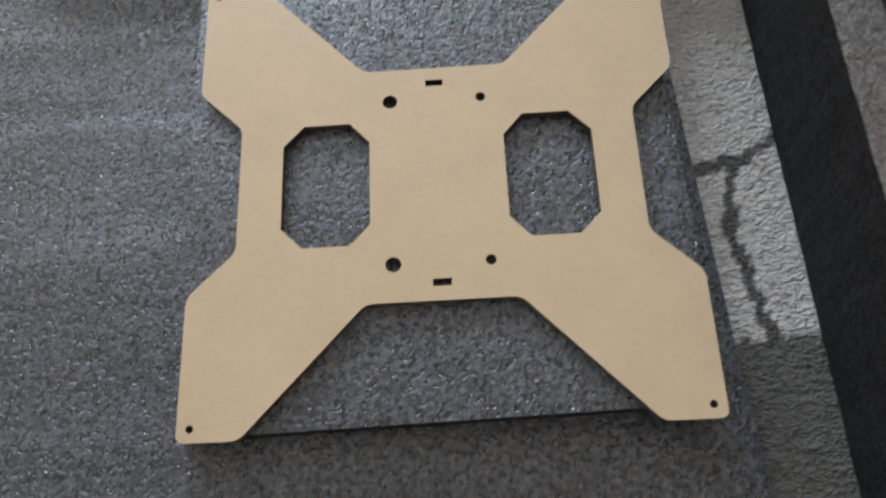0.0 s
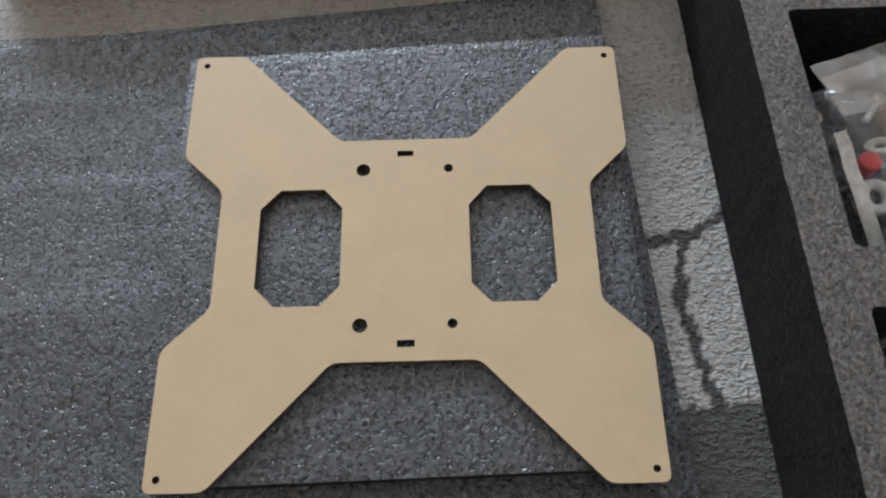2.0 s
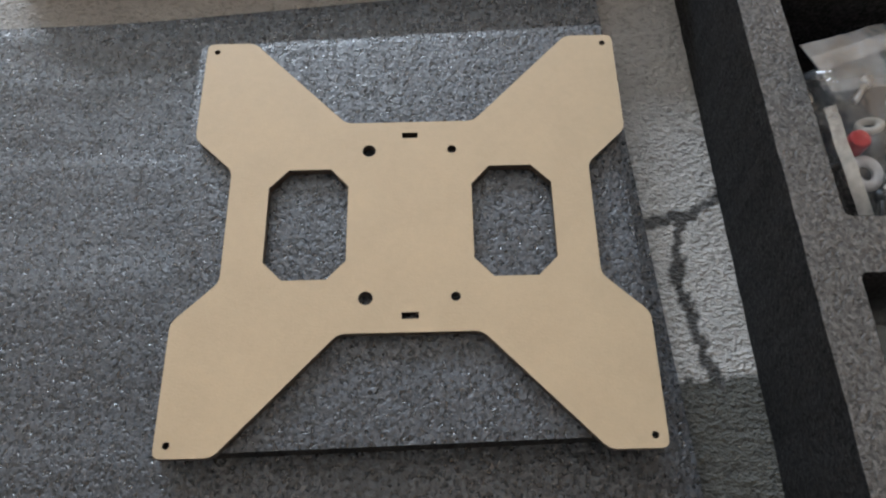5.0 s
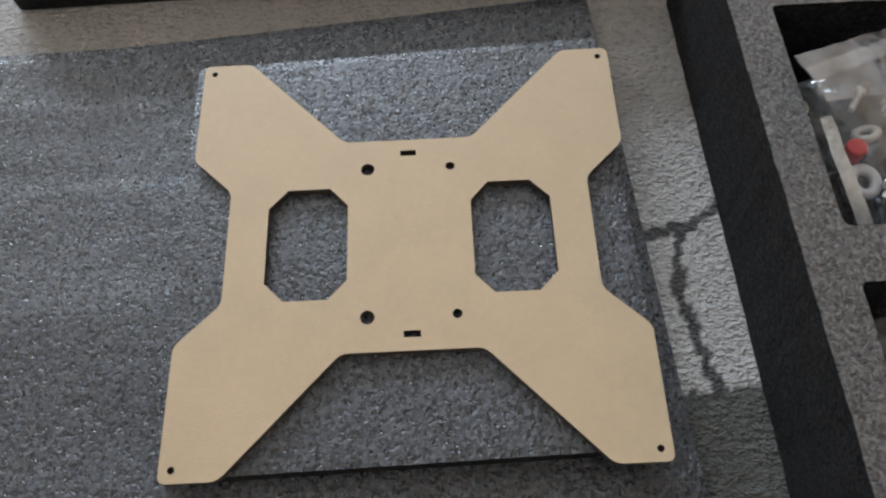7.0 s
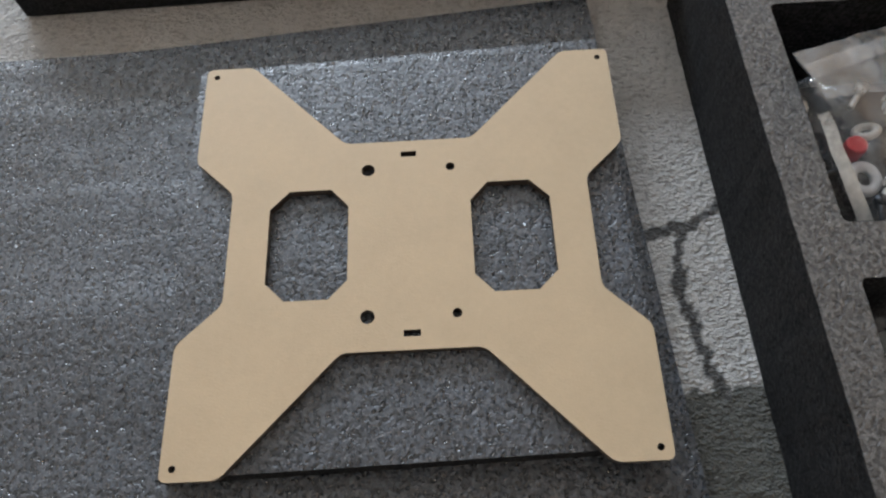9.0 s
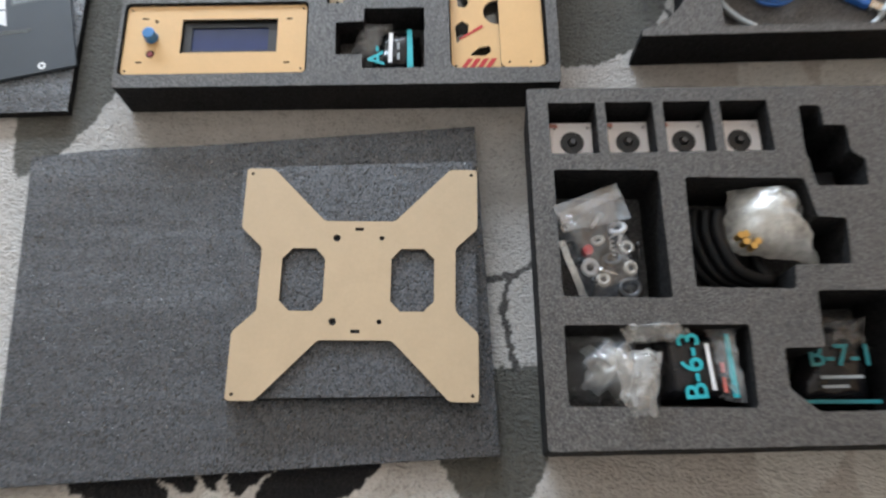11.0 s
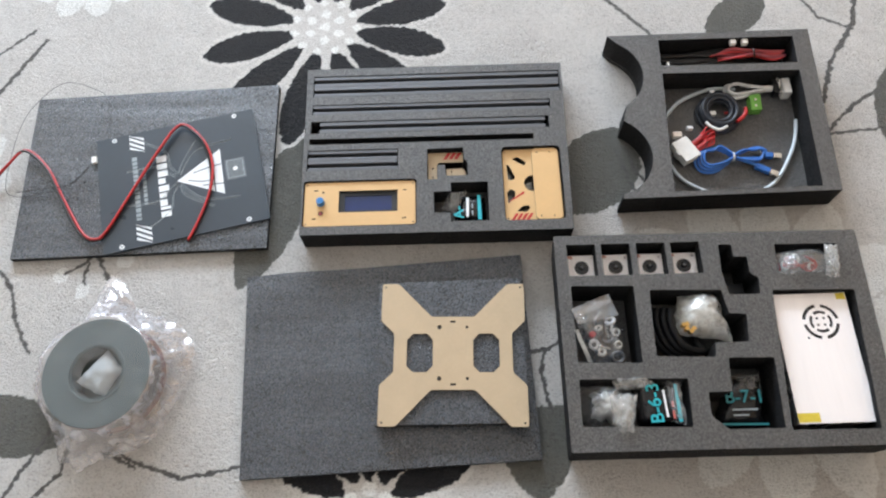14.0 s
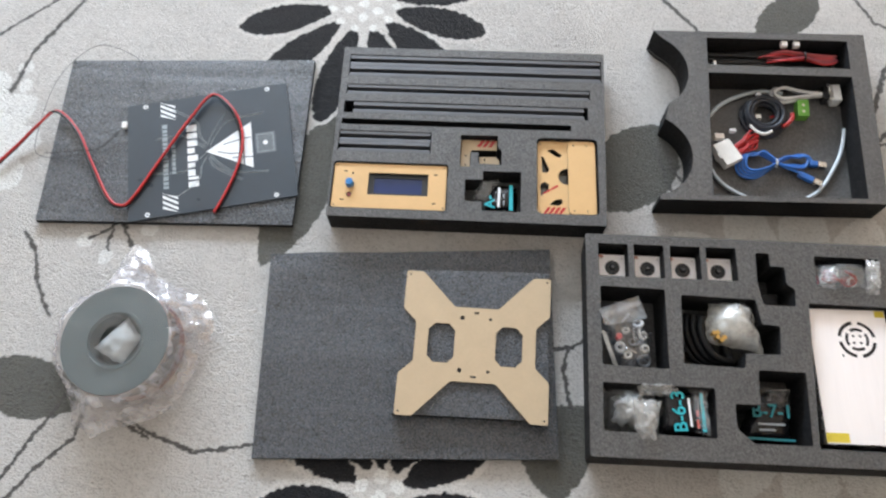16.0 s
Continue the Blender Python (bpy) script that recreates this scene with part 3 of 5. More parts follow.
A_POSE, B_POSE, C_POSE = pose(-0.254, 0.507, 0, 0, 0, 1.55), pose(0.155, 0.167, 0, 0, 0, 1.5), pose(0.271, 0.574, 0, 0, 0, 2.4)
A_TOP, B_TOP, C_TOP = 0.0475, 0.082, 0.052
rods_pockets = [rect(0.010, 0.4385, -0.058, -0.0145), rect(0.010, 0.4185, -0.0945, -0.0745), rect(0.009, 0.414, -0.1315, -0.1085),
                rect(0.008, 0.386, -0.1535, -0.143), rect(0.006, 0.158, -0.2045, -0.1655), rect(0.003, 0.188, -0.3065, -0.2235, 0.005),
                rounded(mm([(206, -168), (267, -167), (267, -189), (273, -196), (273, -220), (236, -220), (236, -199), (223, -199), (223, -226), (206, -226)]), 0.002),
                rounded(mm([(244, -233), (305, -233), (304, -303), (243, -303), (243, -287), (216, -287), (216, -249), (244, -249)]), 0.002),
                rect(0.330, 0.4275, -0.304, -0.168, 0.008)]
tray((-0.254, 0.507), 1.55, rounded(mm([(-2, 1), (444, 1), (438, -322), (0, -321)]), 0.003), A_TOP, 0.010, rods_pockets,
     "charcoal foam tray with long slots holding profiles and flat panels")
parts_pockets = [rect(u / 1000, (u + 43) / 1000, -0.065, -0.0145, 0.001) for u in (17, 69, 122, 174)]
parts_pockets += [rounded(mm(p), 0.003) for p in (
    [(18, -81), (110, -83), (109, -199), (18, -196)],
    [(133, -90), (238, -93), (243, -129), (268, -131), (264, -172), (216, -172), (213, -193), (130, -190)],
    [(246, -20), (265, -21), (265, -41), (285, -41), (285, -67), (296, -75), (294, -100), (249, -100), (244, -66)],
    [(330, -22), (423, -23), (416, -68), (328, -68)],
    [(313, -95), (432, -97), (420, -298), (300, -297)],
    [(17, -221), (169, -223), (166, -290), (16, -286)],
    [(231, -195), (295, -196), (291, -294), (215, -294), (194, -276), (195, -243), (228, -243)])]
tray((0.155, 0.167), 1.5, rounded(mm([(-2, 1), (456, -1), (450, -320), (-3, -321)]), 0.004), B_TOP, 0.016, parts_pockets,
     "deep charcoal foam tray holding motors, bags and a power supply", 0.007)


def tray_c_outline():
    pts = [(4, -1), (362, -3)]
    pts += [(342, -327), (-11, -327), (-9, -318)]
    bite = []
    for cy, cx, r in ((-246, -36, 84), (-84, -28, 84)):
        for k in range(13):
            a = radians(-57 + 114 * k / 12)
            bite.append((cx + r * math.cos(a), cy + r * math.sin(a) * 0.94))
    return mm(pts + bite)


tray((0.271, 0.574), 2.4, tray_c_outline(), C_TOP, 0.006,
     [rounded(mm([(94, -15), (331, -18), (327, -74), (91, -70)]), 0.002), rounded(mm([(90, -87), (327, -91), (312, -317), (74, -317)]), 0.002)],
     "charcoal foam tray with two round bites and loose cables inside")


# ---- things in the slotted tray ----
def spot(frame_pose, u, v, z, deg=0.0):
    """A pose at millimetres u, v of a tray, at height z in metres."""
    return frame_pose @ pose(u / 1000, v / 1000, z, 0, 0, deg)


def extrusion(u0, u1, v, width=0.020, z0=0.0108, height=0.0362):
    """A slotted profile bar, lying along the tray."""
    length = (u1 - u0) / 1000
    ob = thing("aluminium_profile", spot(A_POSE, (u0 + u1) / 2, v, z0), "long black anodised aluminium slotted profile lying in foam", "profile", "profiles in the tray")
    w, g, d = width / 2, 0.0036, 0.015
    section = [(-w, 0), (w, 0), (w, height), (g, height), (g, height - 0.002), (0.0055, height - 0.0022), (0.0055, height - d), (-0.0055, height - d),
               (-0.0055, height - 0.0022), (-g, height - 0.002), (-g, height), (-w, height)]
    bm = bmesh.new()
    ends = [[bm.verts.new((s * length / 2, y, z)) for y, z in section] for s in (-1, 1)]
    for k in range(len(section)):
        bm.faces.new((ends[0][k - 1], ends[0][k], ends[1][k], ends[1][k - 1]))
    for e in ends:
        bm.faces.new(e)
    part("bar", bm, BLACK_ALU, ob, bevel=0.0006)


extrusion(11, 437.5, -25.6, 0.0208)
extrusion(11, 437.5, -46.8, 0.0208)
extrusion(11, 417.5, -84.5, 0.0192)
extrusion(24, 408, -120, 0.0215)
extrusion(7, 156.5, -175.4, 0.0190)
extrusion(7, 156.5, -194.7, 0.0190)


def smooth_rod():
    ob = thing("smooth_rod", spot(A_POSE, 196, -148.5, 0.0105), "thin dark steel rod deep in a narrow slot", "rod")
    bm = wire([(-0.186, 0, 0.004), (-0.06, 0, 0.004), (0.06, 0, 0.004), (0.186, 0, 0.004)], 0.004, 12, 2)
    part("rod", bm, plain("dark_steel", (0.06, 0.06, 0.065), 0.35, 0.8), ob, smooth=True)


smooth_rod()


def display_panel():
    ob = thing("display_panel", spot(A_POSE, 95.5, -265, 0.0105), "peach paper-masked control panel with a blue display and knob", "control panel")
    top = 0.0345
    out = rect(-0.0905, 0.0905, -0.0395, 0.0395, 0.004)
    opening = rect(-0.0345, 0.0615, -0.0155, 0.0235)
    holes = [opening, ring(-0.0635, -0.0165, 0.0042)] + [ring(x, y, 0.0013, 10) for x in (-0.0865, 0.0865) for y in (-0.0355, 0.0355)]
    holes += [rect(x - 0.003, x + 0.003, y - 0.0009, y + 0.0009) for x, y in ((-0.072, 0.025), (0.073, 0.023), (-0.074, -0.026), (0.072, -0.028))]
    holes += [ring(-0.0605, 0.0215, 0.0018, 12)]
    part("faceplate", prism(out, top - 0.003, top, holes, side=1), [PANEL, CUT_EDGE], ob, "peach paper-masked acrylic faceplate")
    bez = part("display", prism(rect(-0.034, 0.061, -0.015, 0.023), top - 0.012, top - 0.0045, [rect(-0.0255, 0.0515, -0.0105, 0.0165)]), BLACK, ob, "black display bezel")
    part("screen", box(-0.0258, 0.0518, -0.0108, 0.0168, top - 0.011, top - 0.0062), SCREEN, bez, "dark blue unlit display glass")
    part("circuit_board", box(-0.075, 0.075, -0.032, 0.032, top - 0.0165, top - 0.0125), plain("green_circuit", (0.02, 0.07, 0.05), 0.4), ob)
    knob = cylinder(-0.0635, 0.002, 0.0062, top + 0.0005, top + 0.0105, 28)
    cylinder(-0.0635, 0.002, 0.0068, top + 0.0002, top + 0.002, 28, knob)
    part("knob", knob, BLUE_KNOB, ob, "blue ribbed turning knob", bevel=0.0008)
    part("reset_button", cylinder(-0.0635, -0.0165, 0.0028, top - 0.004, top + 0.0004, 20), DARK_RED, ob)
    back = box(-0.080, 0.080, -0.030, 0.030, 0, top - 0.017)
    part("backing", back, BLACK, ob)


display_panel()


def corner_bracket():
    ob = thing("corner_bracket", spot(A_POSE, 206, -226, 0.0105), "tan paper-masked L-shaped bracket with a red stripe", "bracket")
    out = mm([(1, 1), (1, 57), (60, 57), (60, 38), (19, 38), (16, 33), (16, 1)])
    holes = [ring(x / 1000, y / 1000, 0.0016, 10) for x, y in ((9, 10), (9, 27), (32, 48), (50, 48))]
    part("bracket_plate", prism(rounded(out, 0.002), 0.022, 0.025, holes, side=1), [MASKED, CUT_EDGE], ob)
    part("support_stack", prism(mm([(2, 2), (2, 56), (59, 56), (59, 39), (18, 39), (15, 33), (15, 2)]), 0, 0.0218), BLACK, ob)
    for k in range(3):
        stripe = prism(mm([(27 + 9 * k, 44), (33 + 9 * k, 44), (40 + 9 * k, 56), (34 + 9 * k, 56)]), 0.0251, 0.0255)
        part("stripe", stripe, RED, ob, "red printed diagonal stripe")
    ob = thing("small_plate", spot(A_POSE, 254, -208, 0.0105), "small pale paper-masked acrylic plate with two holes", "plate")
    part("plate", prism(rounded(mm([(-16, -10), (-16, 9), (10, 10), (16, 4), (16, -10)]), 0.002), 0, 0.022, [ring(-0.008, 0.004, 0.0016, 10), ring(-0.008, -0.004, 0.0016, 10)], side=1), [MASKED, CUT_EDGE], ob)


corner_bracket()


def frame_plates():
    ob = thing("drilled_panel", spot(A_POSE, 379, -236, 0.0105), "peach paper-masked panel with triangular cut-outs and red print", "panel")
    holes = [rounded(mm(p), 0.002) for p in ([(-32, 49), (-22, 52), (-8, 41), (-12, 36), (-20, 40)], [(-41, 38), (-37, 36), (-28, 14), (-32, 8), (-40, 9)],
                                               [(-43, -14), (-36, -8), (-29, -13), (-30, -22), (-42, -35)], [(-29, -49), (-20, -40), (-9, -38), (-7, -44), (-13, -50)])]
    holes += [ring(0.0005, 0.002, 0.0145, 28)]
    holes += [ring(x, y, 0.0012, 10) for x in (-0.043,) for y in (-0.061, 0.061)]
    part("drilled_plate", prism(rect(-0.0475, 0.0465, -0.0665, 0.0665, 0.008), 0.026, 0.0295, holes, side=1), [PANEL, CUT_EDGE], ob)
    part("backing", prism(rect(-0.0465, 0.0455, -0.0655, 0.0655, 0.008), 0, 0.018), plain("grey_under_layer", (0.16, 0.15, 0.13), 0.18, 0.5, 0.7, 90), ob, "shiny cluttered layer seen through the cut-outs")
    for k in range(4):
        x = -39 + 8 * k
        part("stripe", prism(mm([(x, -65), (x + 5, -65), (x + 13, -53), (x + 8, -53)]), 0.0296, 0.0299), RED, ob, "red printed diagonal stripe")
    part("line", prism(mm([(-40, -30), (-37, -30), (-14, -16), (-16, -13)]), 0.0296, 0.0299), RED, ob, "thin red printed line")
    lid = prism(rect(0.0015, 0.0445, -0.0655, 0.0655, 0.006), 0.0300, 0.0335, [ring(x, y, 0.0012, 10) for x in (0.010, 0.031) for y in (-0.060, 0.058)], side=1)
    top = thing("plain_panel", spot(A_POSE, 379, -236, 0.0105), "plain peach paper-masked narrow panel lying on the drilled panel", "panel")
    part("plate", lid, [PANEL, CUT_EDGE], top)


frame_plates()


def bar_print(name, parent, rows, z, material, ob_turn=None):
    """Plain bars in place of small print: each row is x0, x1, y0, y1 in millimetres."""
    for x0, x1, y0, y1 in rows:
        part(name, box(x0 / 1000, x1 / 1000, y0 / 1000, y1 / 1000, z, z + 0.0003), material, parent)


def black_pouch_a():
    ob = thing("parts_pouch", spot(A_POSE, 262, -266, 0.0105), "black printed parts pouch in crinkled clear plastic, marked A", "pouch")
    part("pouch", pillow(mm([(-16, -34), (40, -34), (38, 20), (-2, 24)]), 0.006, 0.020, 0.003, 22, 3), POUCH, ob, smooth=True)
    lettering("code", "A-", 0.023, pose(-0.006, -0.018, 0.0305, 0, 0, 96), CYAN, ob, 0.0003)
    part("name_bar", prism(mm([(6, -26), (10, -26), (11, 8), (7, 9)]), 0.0295, 0.0299), PRINT, ob, "white printed bar")
    for x, y0, y1 in ((15, -22, -14), (15, -10, -2)):
        part("small_bar", box(x / 1000, (x + 2.5) / 1000, y0 / 1000, y1 / 1000, 0.0282, 0.0286), FAINT, ob)
    part("edge_bar", prism(mm([(25, -30), (31, -30), (30, 14), (25, 14)]), 0.0270, 0.0274), CYAN, ob, "cyan printed band")
    part("film", pillow(mm([(-34, -4), (-4, -12), (8, 30), (-22, 26)]), 0.012, 0.014, 0.006, 18, 5), FILM, ob, "crinkled clear plastic neck", True)


black_pouch_a()


# ---- things in the deep tray ----
def stepper_motor(u):
    ob = thing("stepper_motor", spot(B_POSE, u, -43.5, 0.0165), "square stepper motor with a bright metal face, set in foam", "motor", "stepper motors in the tray")
    part("body", prism(rect(-0.0205, 0.0205, -0.0205, 0.0205, 0.004), 0, 0.035), BLACK, ob)
    holes = [ring(x, y, 0.0014, 12) for x in (-0.0155, 0.0155) for y in (-0.0155, 0.0155)] + [ring(0, 0, 0.0108, 32)]
    part("face_plate", prism(rect(-0.021, 0.021, -0.021, 0.021, 0.0035), 0.035, 0.043, holes), ALU, ob, "bright bare aluminium face", bevel=0.0004)
    boss = part("boss", prism(ring(0, 0, 0.0108, 32), 0.035, 0.0442, [ring(0, 0, 0.0045, 20)]), BLACK, ob, "black round boss")
    part("shaft", cylinder(0, 0, 0.0025, 0.035, 0.0475, 16), BLACK_ALU, ob)
    part("sticker", prism(mm([(-20, 16), (-12, 16), (-14, 20), (-20, 20)]), 0.0431, 0.0433), plain("pale_red_print", (0.6, 0.25, 0.2), 0.5), ob)


for u in (41, 93, 145, 197):
    stepper_motor(u)


def power_supply():
    ob = thing("power_supply", spot(B_POSE, 369, -193, 0.0165, 0.6), "silver aluminium power supply with a round fan grille", "power supply")
    top = 0.0555
    slots = []
    cx, cy = 0.010, 0.051
    for r0, r1, n, a0 in ((0.0218, 0.0268, 4, 45), (0.0124, 0.0168, 4, 0)):
        for k in range(n):
            a, s = radians(a0 + k * 360 / n), radians(360 / n * 0.40)
            arc = [(cx + r1 * math.cos(a + s * (2 * j / 8 - 1)), cy + r1 * math.sin(a + s * (2 * j / 8 - 1))) for j in range(9)]
            arc += [(cx + r0 * math.cos(a + s * (1 - 2 * j / 8)), cy + r0 * math.sin(a + s * (1 - 2 * j / 8))) for j in range(9)]
            slots.append(arc)
    slots += [ring(cx + sx * 0.005, cy + sy * 0.005, 0.0021, 12) for sx in (-1, 1) for sy in (-1, 1)]
    slots += [ring(cx - 0.023, cy - 0.024, 0.0018, 12)]
    part("cover", prism(rect(-0.0545, 0.0545, -0.0945, 0.0945, 0.001), top - 0.0012, top, slots), ALU, ob, "bright aluminium cover with slots", bevel=0.0004)
    part("case", box(-0.054, 0.054, -0.094, 0.094, 0, top - 0.0125), STEEL, ob)
    part("fan", cylinder(cx, cy, 0.030, top - 0.0120, top - 0.0016, 36), BLACK, ob, "dark fan behind the grille")
    part("warning_sticker", box(-0.0545, -0.024, -0.0925, -0.080, top, top + 0.0003), YELLOW, ob, "yellow sticker")
    part("corner_sticker", box(0.040, 0.0535, 0.084, 0.0935, top, top + 0.0003), YELLOW, ob, "yellow sticker")


power_supply()


def washer(x, y, z, R, r, material, parent, tilt, name="washer"):
    return part(name, torus(x, y, z, R, r, 24, 10, squash=0.9, turn=Euler((tilt, tilt * 0.7, 0)).to_matrix()), material, parent, smooth=True)


CREAM = plain("cream_plastic", (0.52, 0.49, 0.43), 0.4)


def tilt(bm, rise=0.020):
    """Raises the west end of a piece of film."""
    for v in bm.verts:
        v.co.z += rise * max(0.0, 0.01 - v.co.x) / 0.055
    return bm


def small_parts_bag():
    ob = thing("small_parts_bag", spot(B_POSE, 62, -140, 0.0165), "clear zip bag of wheels, washers and bolts in foam", "bag")
    z = 0.044
    for k, (x, y, R, r, mt) in enumerate(((-5, 1, 4.6, 2.0, CREAM), (-4, -36, 4.6, 2.0, CREAM), (20, -27, 4.6, 2.0, CREAM), (-30, -5, 5, 2.0, BLACK), (6, -18, 6.5, 3, BLACK),
                                          (18, -46, 8, 3.6, BLACK), (-14, -24, 6, 2.6, GREY_WIRE), (-34, 14, 4, 1.6, STEEL), (12, 10, 6, 2.6, GREY_WIRE), (20, -6, 5, 2.2, STEEL))):
        washer(x / 1000, y / 1000, z + 0.003 * ((k * 7) % 3 - 1), R / 1000, r / 1000, mt, ob, 0.35 * ((k * 5) % 4 - 1.5), "wheel")
    part("red_wheel", cylinder(-0.016, -0.010, 0.0048, z - 0.004, z + 0.005, 24), RED, ob, "small red plastic wheel", bevel=0.001)
    for k, (x, y, a) in enumerate(((-30, -22, 0.4), (14, 2, 1.2), (18, 12, 2.2), (-6, 18, 0.9), (30, -12, 1.6), (2, -30, 2.8), (-14, -44, 1.3))):
        dx, dy = 0.007 * math.cos(a), 0.007 * math.sin(a)
        bm = wire([(x / 1000 - dx, y / 1000 - dy, z), (x / 1000, y / 1000, z + 0.001), (x / 1000 + dx, y / 1000 + dy, z)], 0.0016, 8, 3)
        cylinder(x / 1000 + dx, y / 1000 + dy, 0.003, z - 0.002, z + 0.002, 12, bm)
        part("bolt", bm, STEEL if k % 2 else BLACK, ob, smooth=True)
    part("film", tilt(pillow(mm([(-15, -57), (34, -50), (16, 50), (-46, 20)]), 0.030, 0.026, 0.006, 34, 11, power=6)), film("zip_bag_film", (0.97, 0.98, 1.0), 0.09, (0.78, 0.85, 0.92), 0.05, 0.35, 0.10), ob, "crinkled clear zip bag", True)
    flap = tilt(pillow(mm([(-40, -3), (-50, 19), (12, 49), (23, 16)]), 0.0575, 0.0004, 0.0016, 22, 12, power=6))
    part("flap", flap, film("zip_flap_film", (0.95, 0.98, 1.0), 0.17, (0.66, 0.76, 0.86), 0.07, 0.35, 0.09), ob, "milky bluish bag mouth", True)
    coil = [(0.006 + 0.0022 * math.cos(k * 1.3), 0.016 - 0.0009 * k, z + 0.002 + 0.0022 * math.sin(k * 1.3)) for k in range(36)]
    part("spring", wire(coil, 0.0006, 6, 2), STEEL, ob, "small steel spring", True)
    fold = tilt(pillow(mm([(-44, 5), (-47, 12), (12, 43), (15, 36)]), 0.0590, 0.0003, 0.0005, 18, 14))
    part("zip_strip", fold, FILM, ob, "ribbed zip strip", True)
    sheet = pillow(mm([(-47, -12), (-42, -11), (-19, -52), (-25, -54)]), 0.0460, 0.0003, 0.0006, 18, 15)
    for v in sheet.verts:
        v.co.z += 0.028 * (v.co.y + 0.052) / 0.036
    part("paper_edge", sheet, FILM_MILKY, ob, "white paper edge", True)


small_parts_bag()


def power_cable():
    ob = thing("power_cable", spot(B_POSE, 180, -140, 0.0165), "thick black power cable coiled in its foam pocket", "cable")
    for k in range(4):
        r = 0.0056
        o = 0.008 * k
        pts = [(-0.036 + o, 0.036 - o * 0.4, 0.020 + 0.007 * k), (-0.040 + o, 0.005, 0.022 + 0.007 * k), (-0.026 + o, -0.028, 0.022 + 0.006 * k), (0.004 + o, -0.044 + o * 0.3, 0.018 + 0.005 * k),
               (0.022, -0.040 + o, 0.010 + 0.005 * k), (0.030, -0.010 + o, 0.006 + 0.004 * k)]
        part("loop", wire(pts, r, 10, 8), CABLE, ob, smooth=True)
    part("plug", box(0.014, 0.032, -0.052, -0.030, 0.0, 0.028), BLACK, ob, bevel=0.002)
    bag = thing("white_parts_bag", spot(B_POSE, 207, -127, 0.0465), "milky plastic bag with brass parts lying on the cable", "bag")
    part("film", pillow(mm([(-37, -24), (46, -36), (34, 42), (-26, 36)]), 0.006, 0.034, 0.006, 30, 21, power=3, freq=60), FILM_MILKY, bag, "crinkled milky plastic film", True)
    part("sachet", pillow(mm([(-28, -16), (28, -27), (24, 34), (-22, 29)]), 0.006, 0.029, 0.004, 18, 22, power=3), SACHET, bag, "white inner packet", True)
    for x, y in ((-24, -20), (-28, -14), (-18, -24), (-23, -13), (-14, -20)):
        part("brass_fitting", cylinder(x / 1000, y / 1000, 0.0032, 0.016, 0.026, 12), BRASS, bag)


power_cable()


def black_parts():
    ob = thing("black_bracket", spot(B_POSE, 268, -72, 0.0165), "black plastic part lying deep in its foam pocket", "bracket")
    part("block", box(-0.015, 0.022, -0.024, 0.004, 0, 0.026), BLACK, ob, bevel=0.003)
    part("arm", box(-0.017, -0.006, 0.004, 0.044, 0, 0.020), BLACK, ob, bevel=0.002)
    bag = thing("wire_bag", spot(B_POSE, 374, -48, 0.0165), "clear bag with red wires and fittings in foam", "bag")
    for k in range(4):
        pts = [(-0.036, -0.010 + 0.004 * k, 0.048), (-0.020, 0.010 - 0.006 * k, 0.052), (0.004, -0.012 + 0.004 * k, 0.050), (0.020, 0.002 * k - 0.004, 0.052), (0.006, 0.012, 0.050)]
        part("wire", wire(pts, 0.0011, 6, 6), DARK_RED if k % 2 else RED, bag, smooth=True)
    for x, y in ((-10, 8), (14, -6), (-26, -2)):
        washer(x / 1000, y / 1000, 0.049, 0.006, 0.002, STEEL, bag, 0.3, "ring")
    part("packing", box(-0.040, 0.038, -0.016, 0.016, 0, 0.045), plain("grey_packing", (0.12, 0.12, 0.12), 0.5), bag)
    part("film", pillow(mm([(-52, -28), (32, -25), (34, 22), (-42, 17)]), 0.050, 0.026, 0.005, 26, 31, power=4), FILM, bag, "crinkled clear plastic film", True)
    part("fold", pillow(mm([(22, -30), (42, -29), (50, 22), (30, 24)]), 0.066, 0.010, 0.004, 18, 33), FILM_HAZY, bag, "milky folded bag end", True)


black_parts()


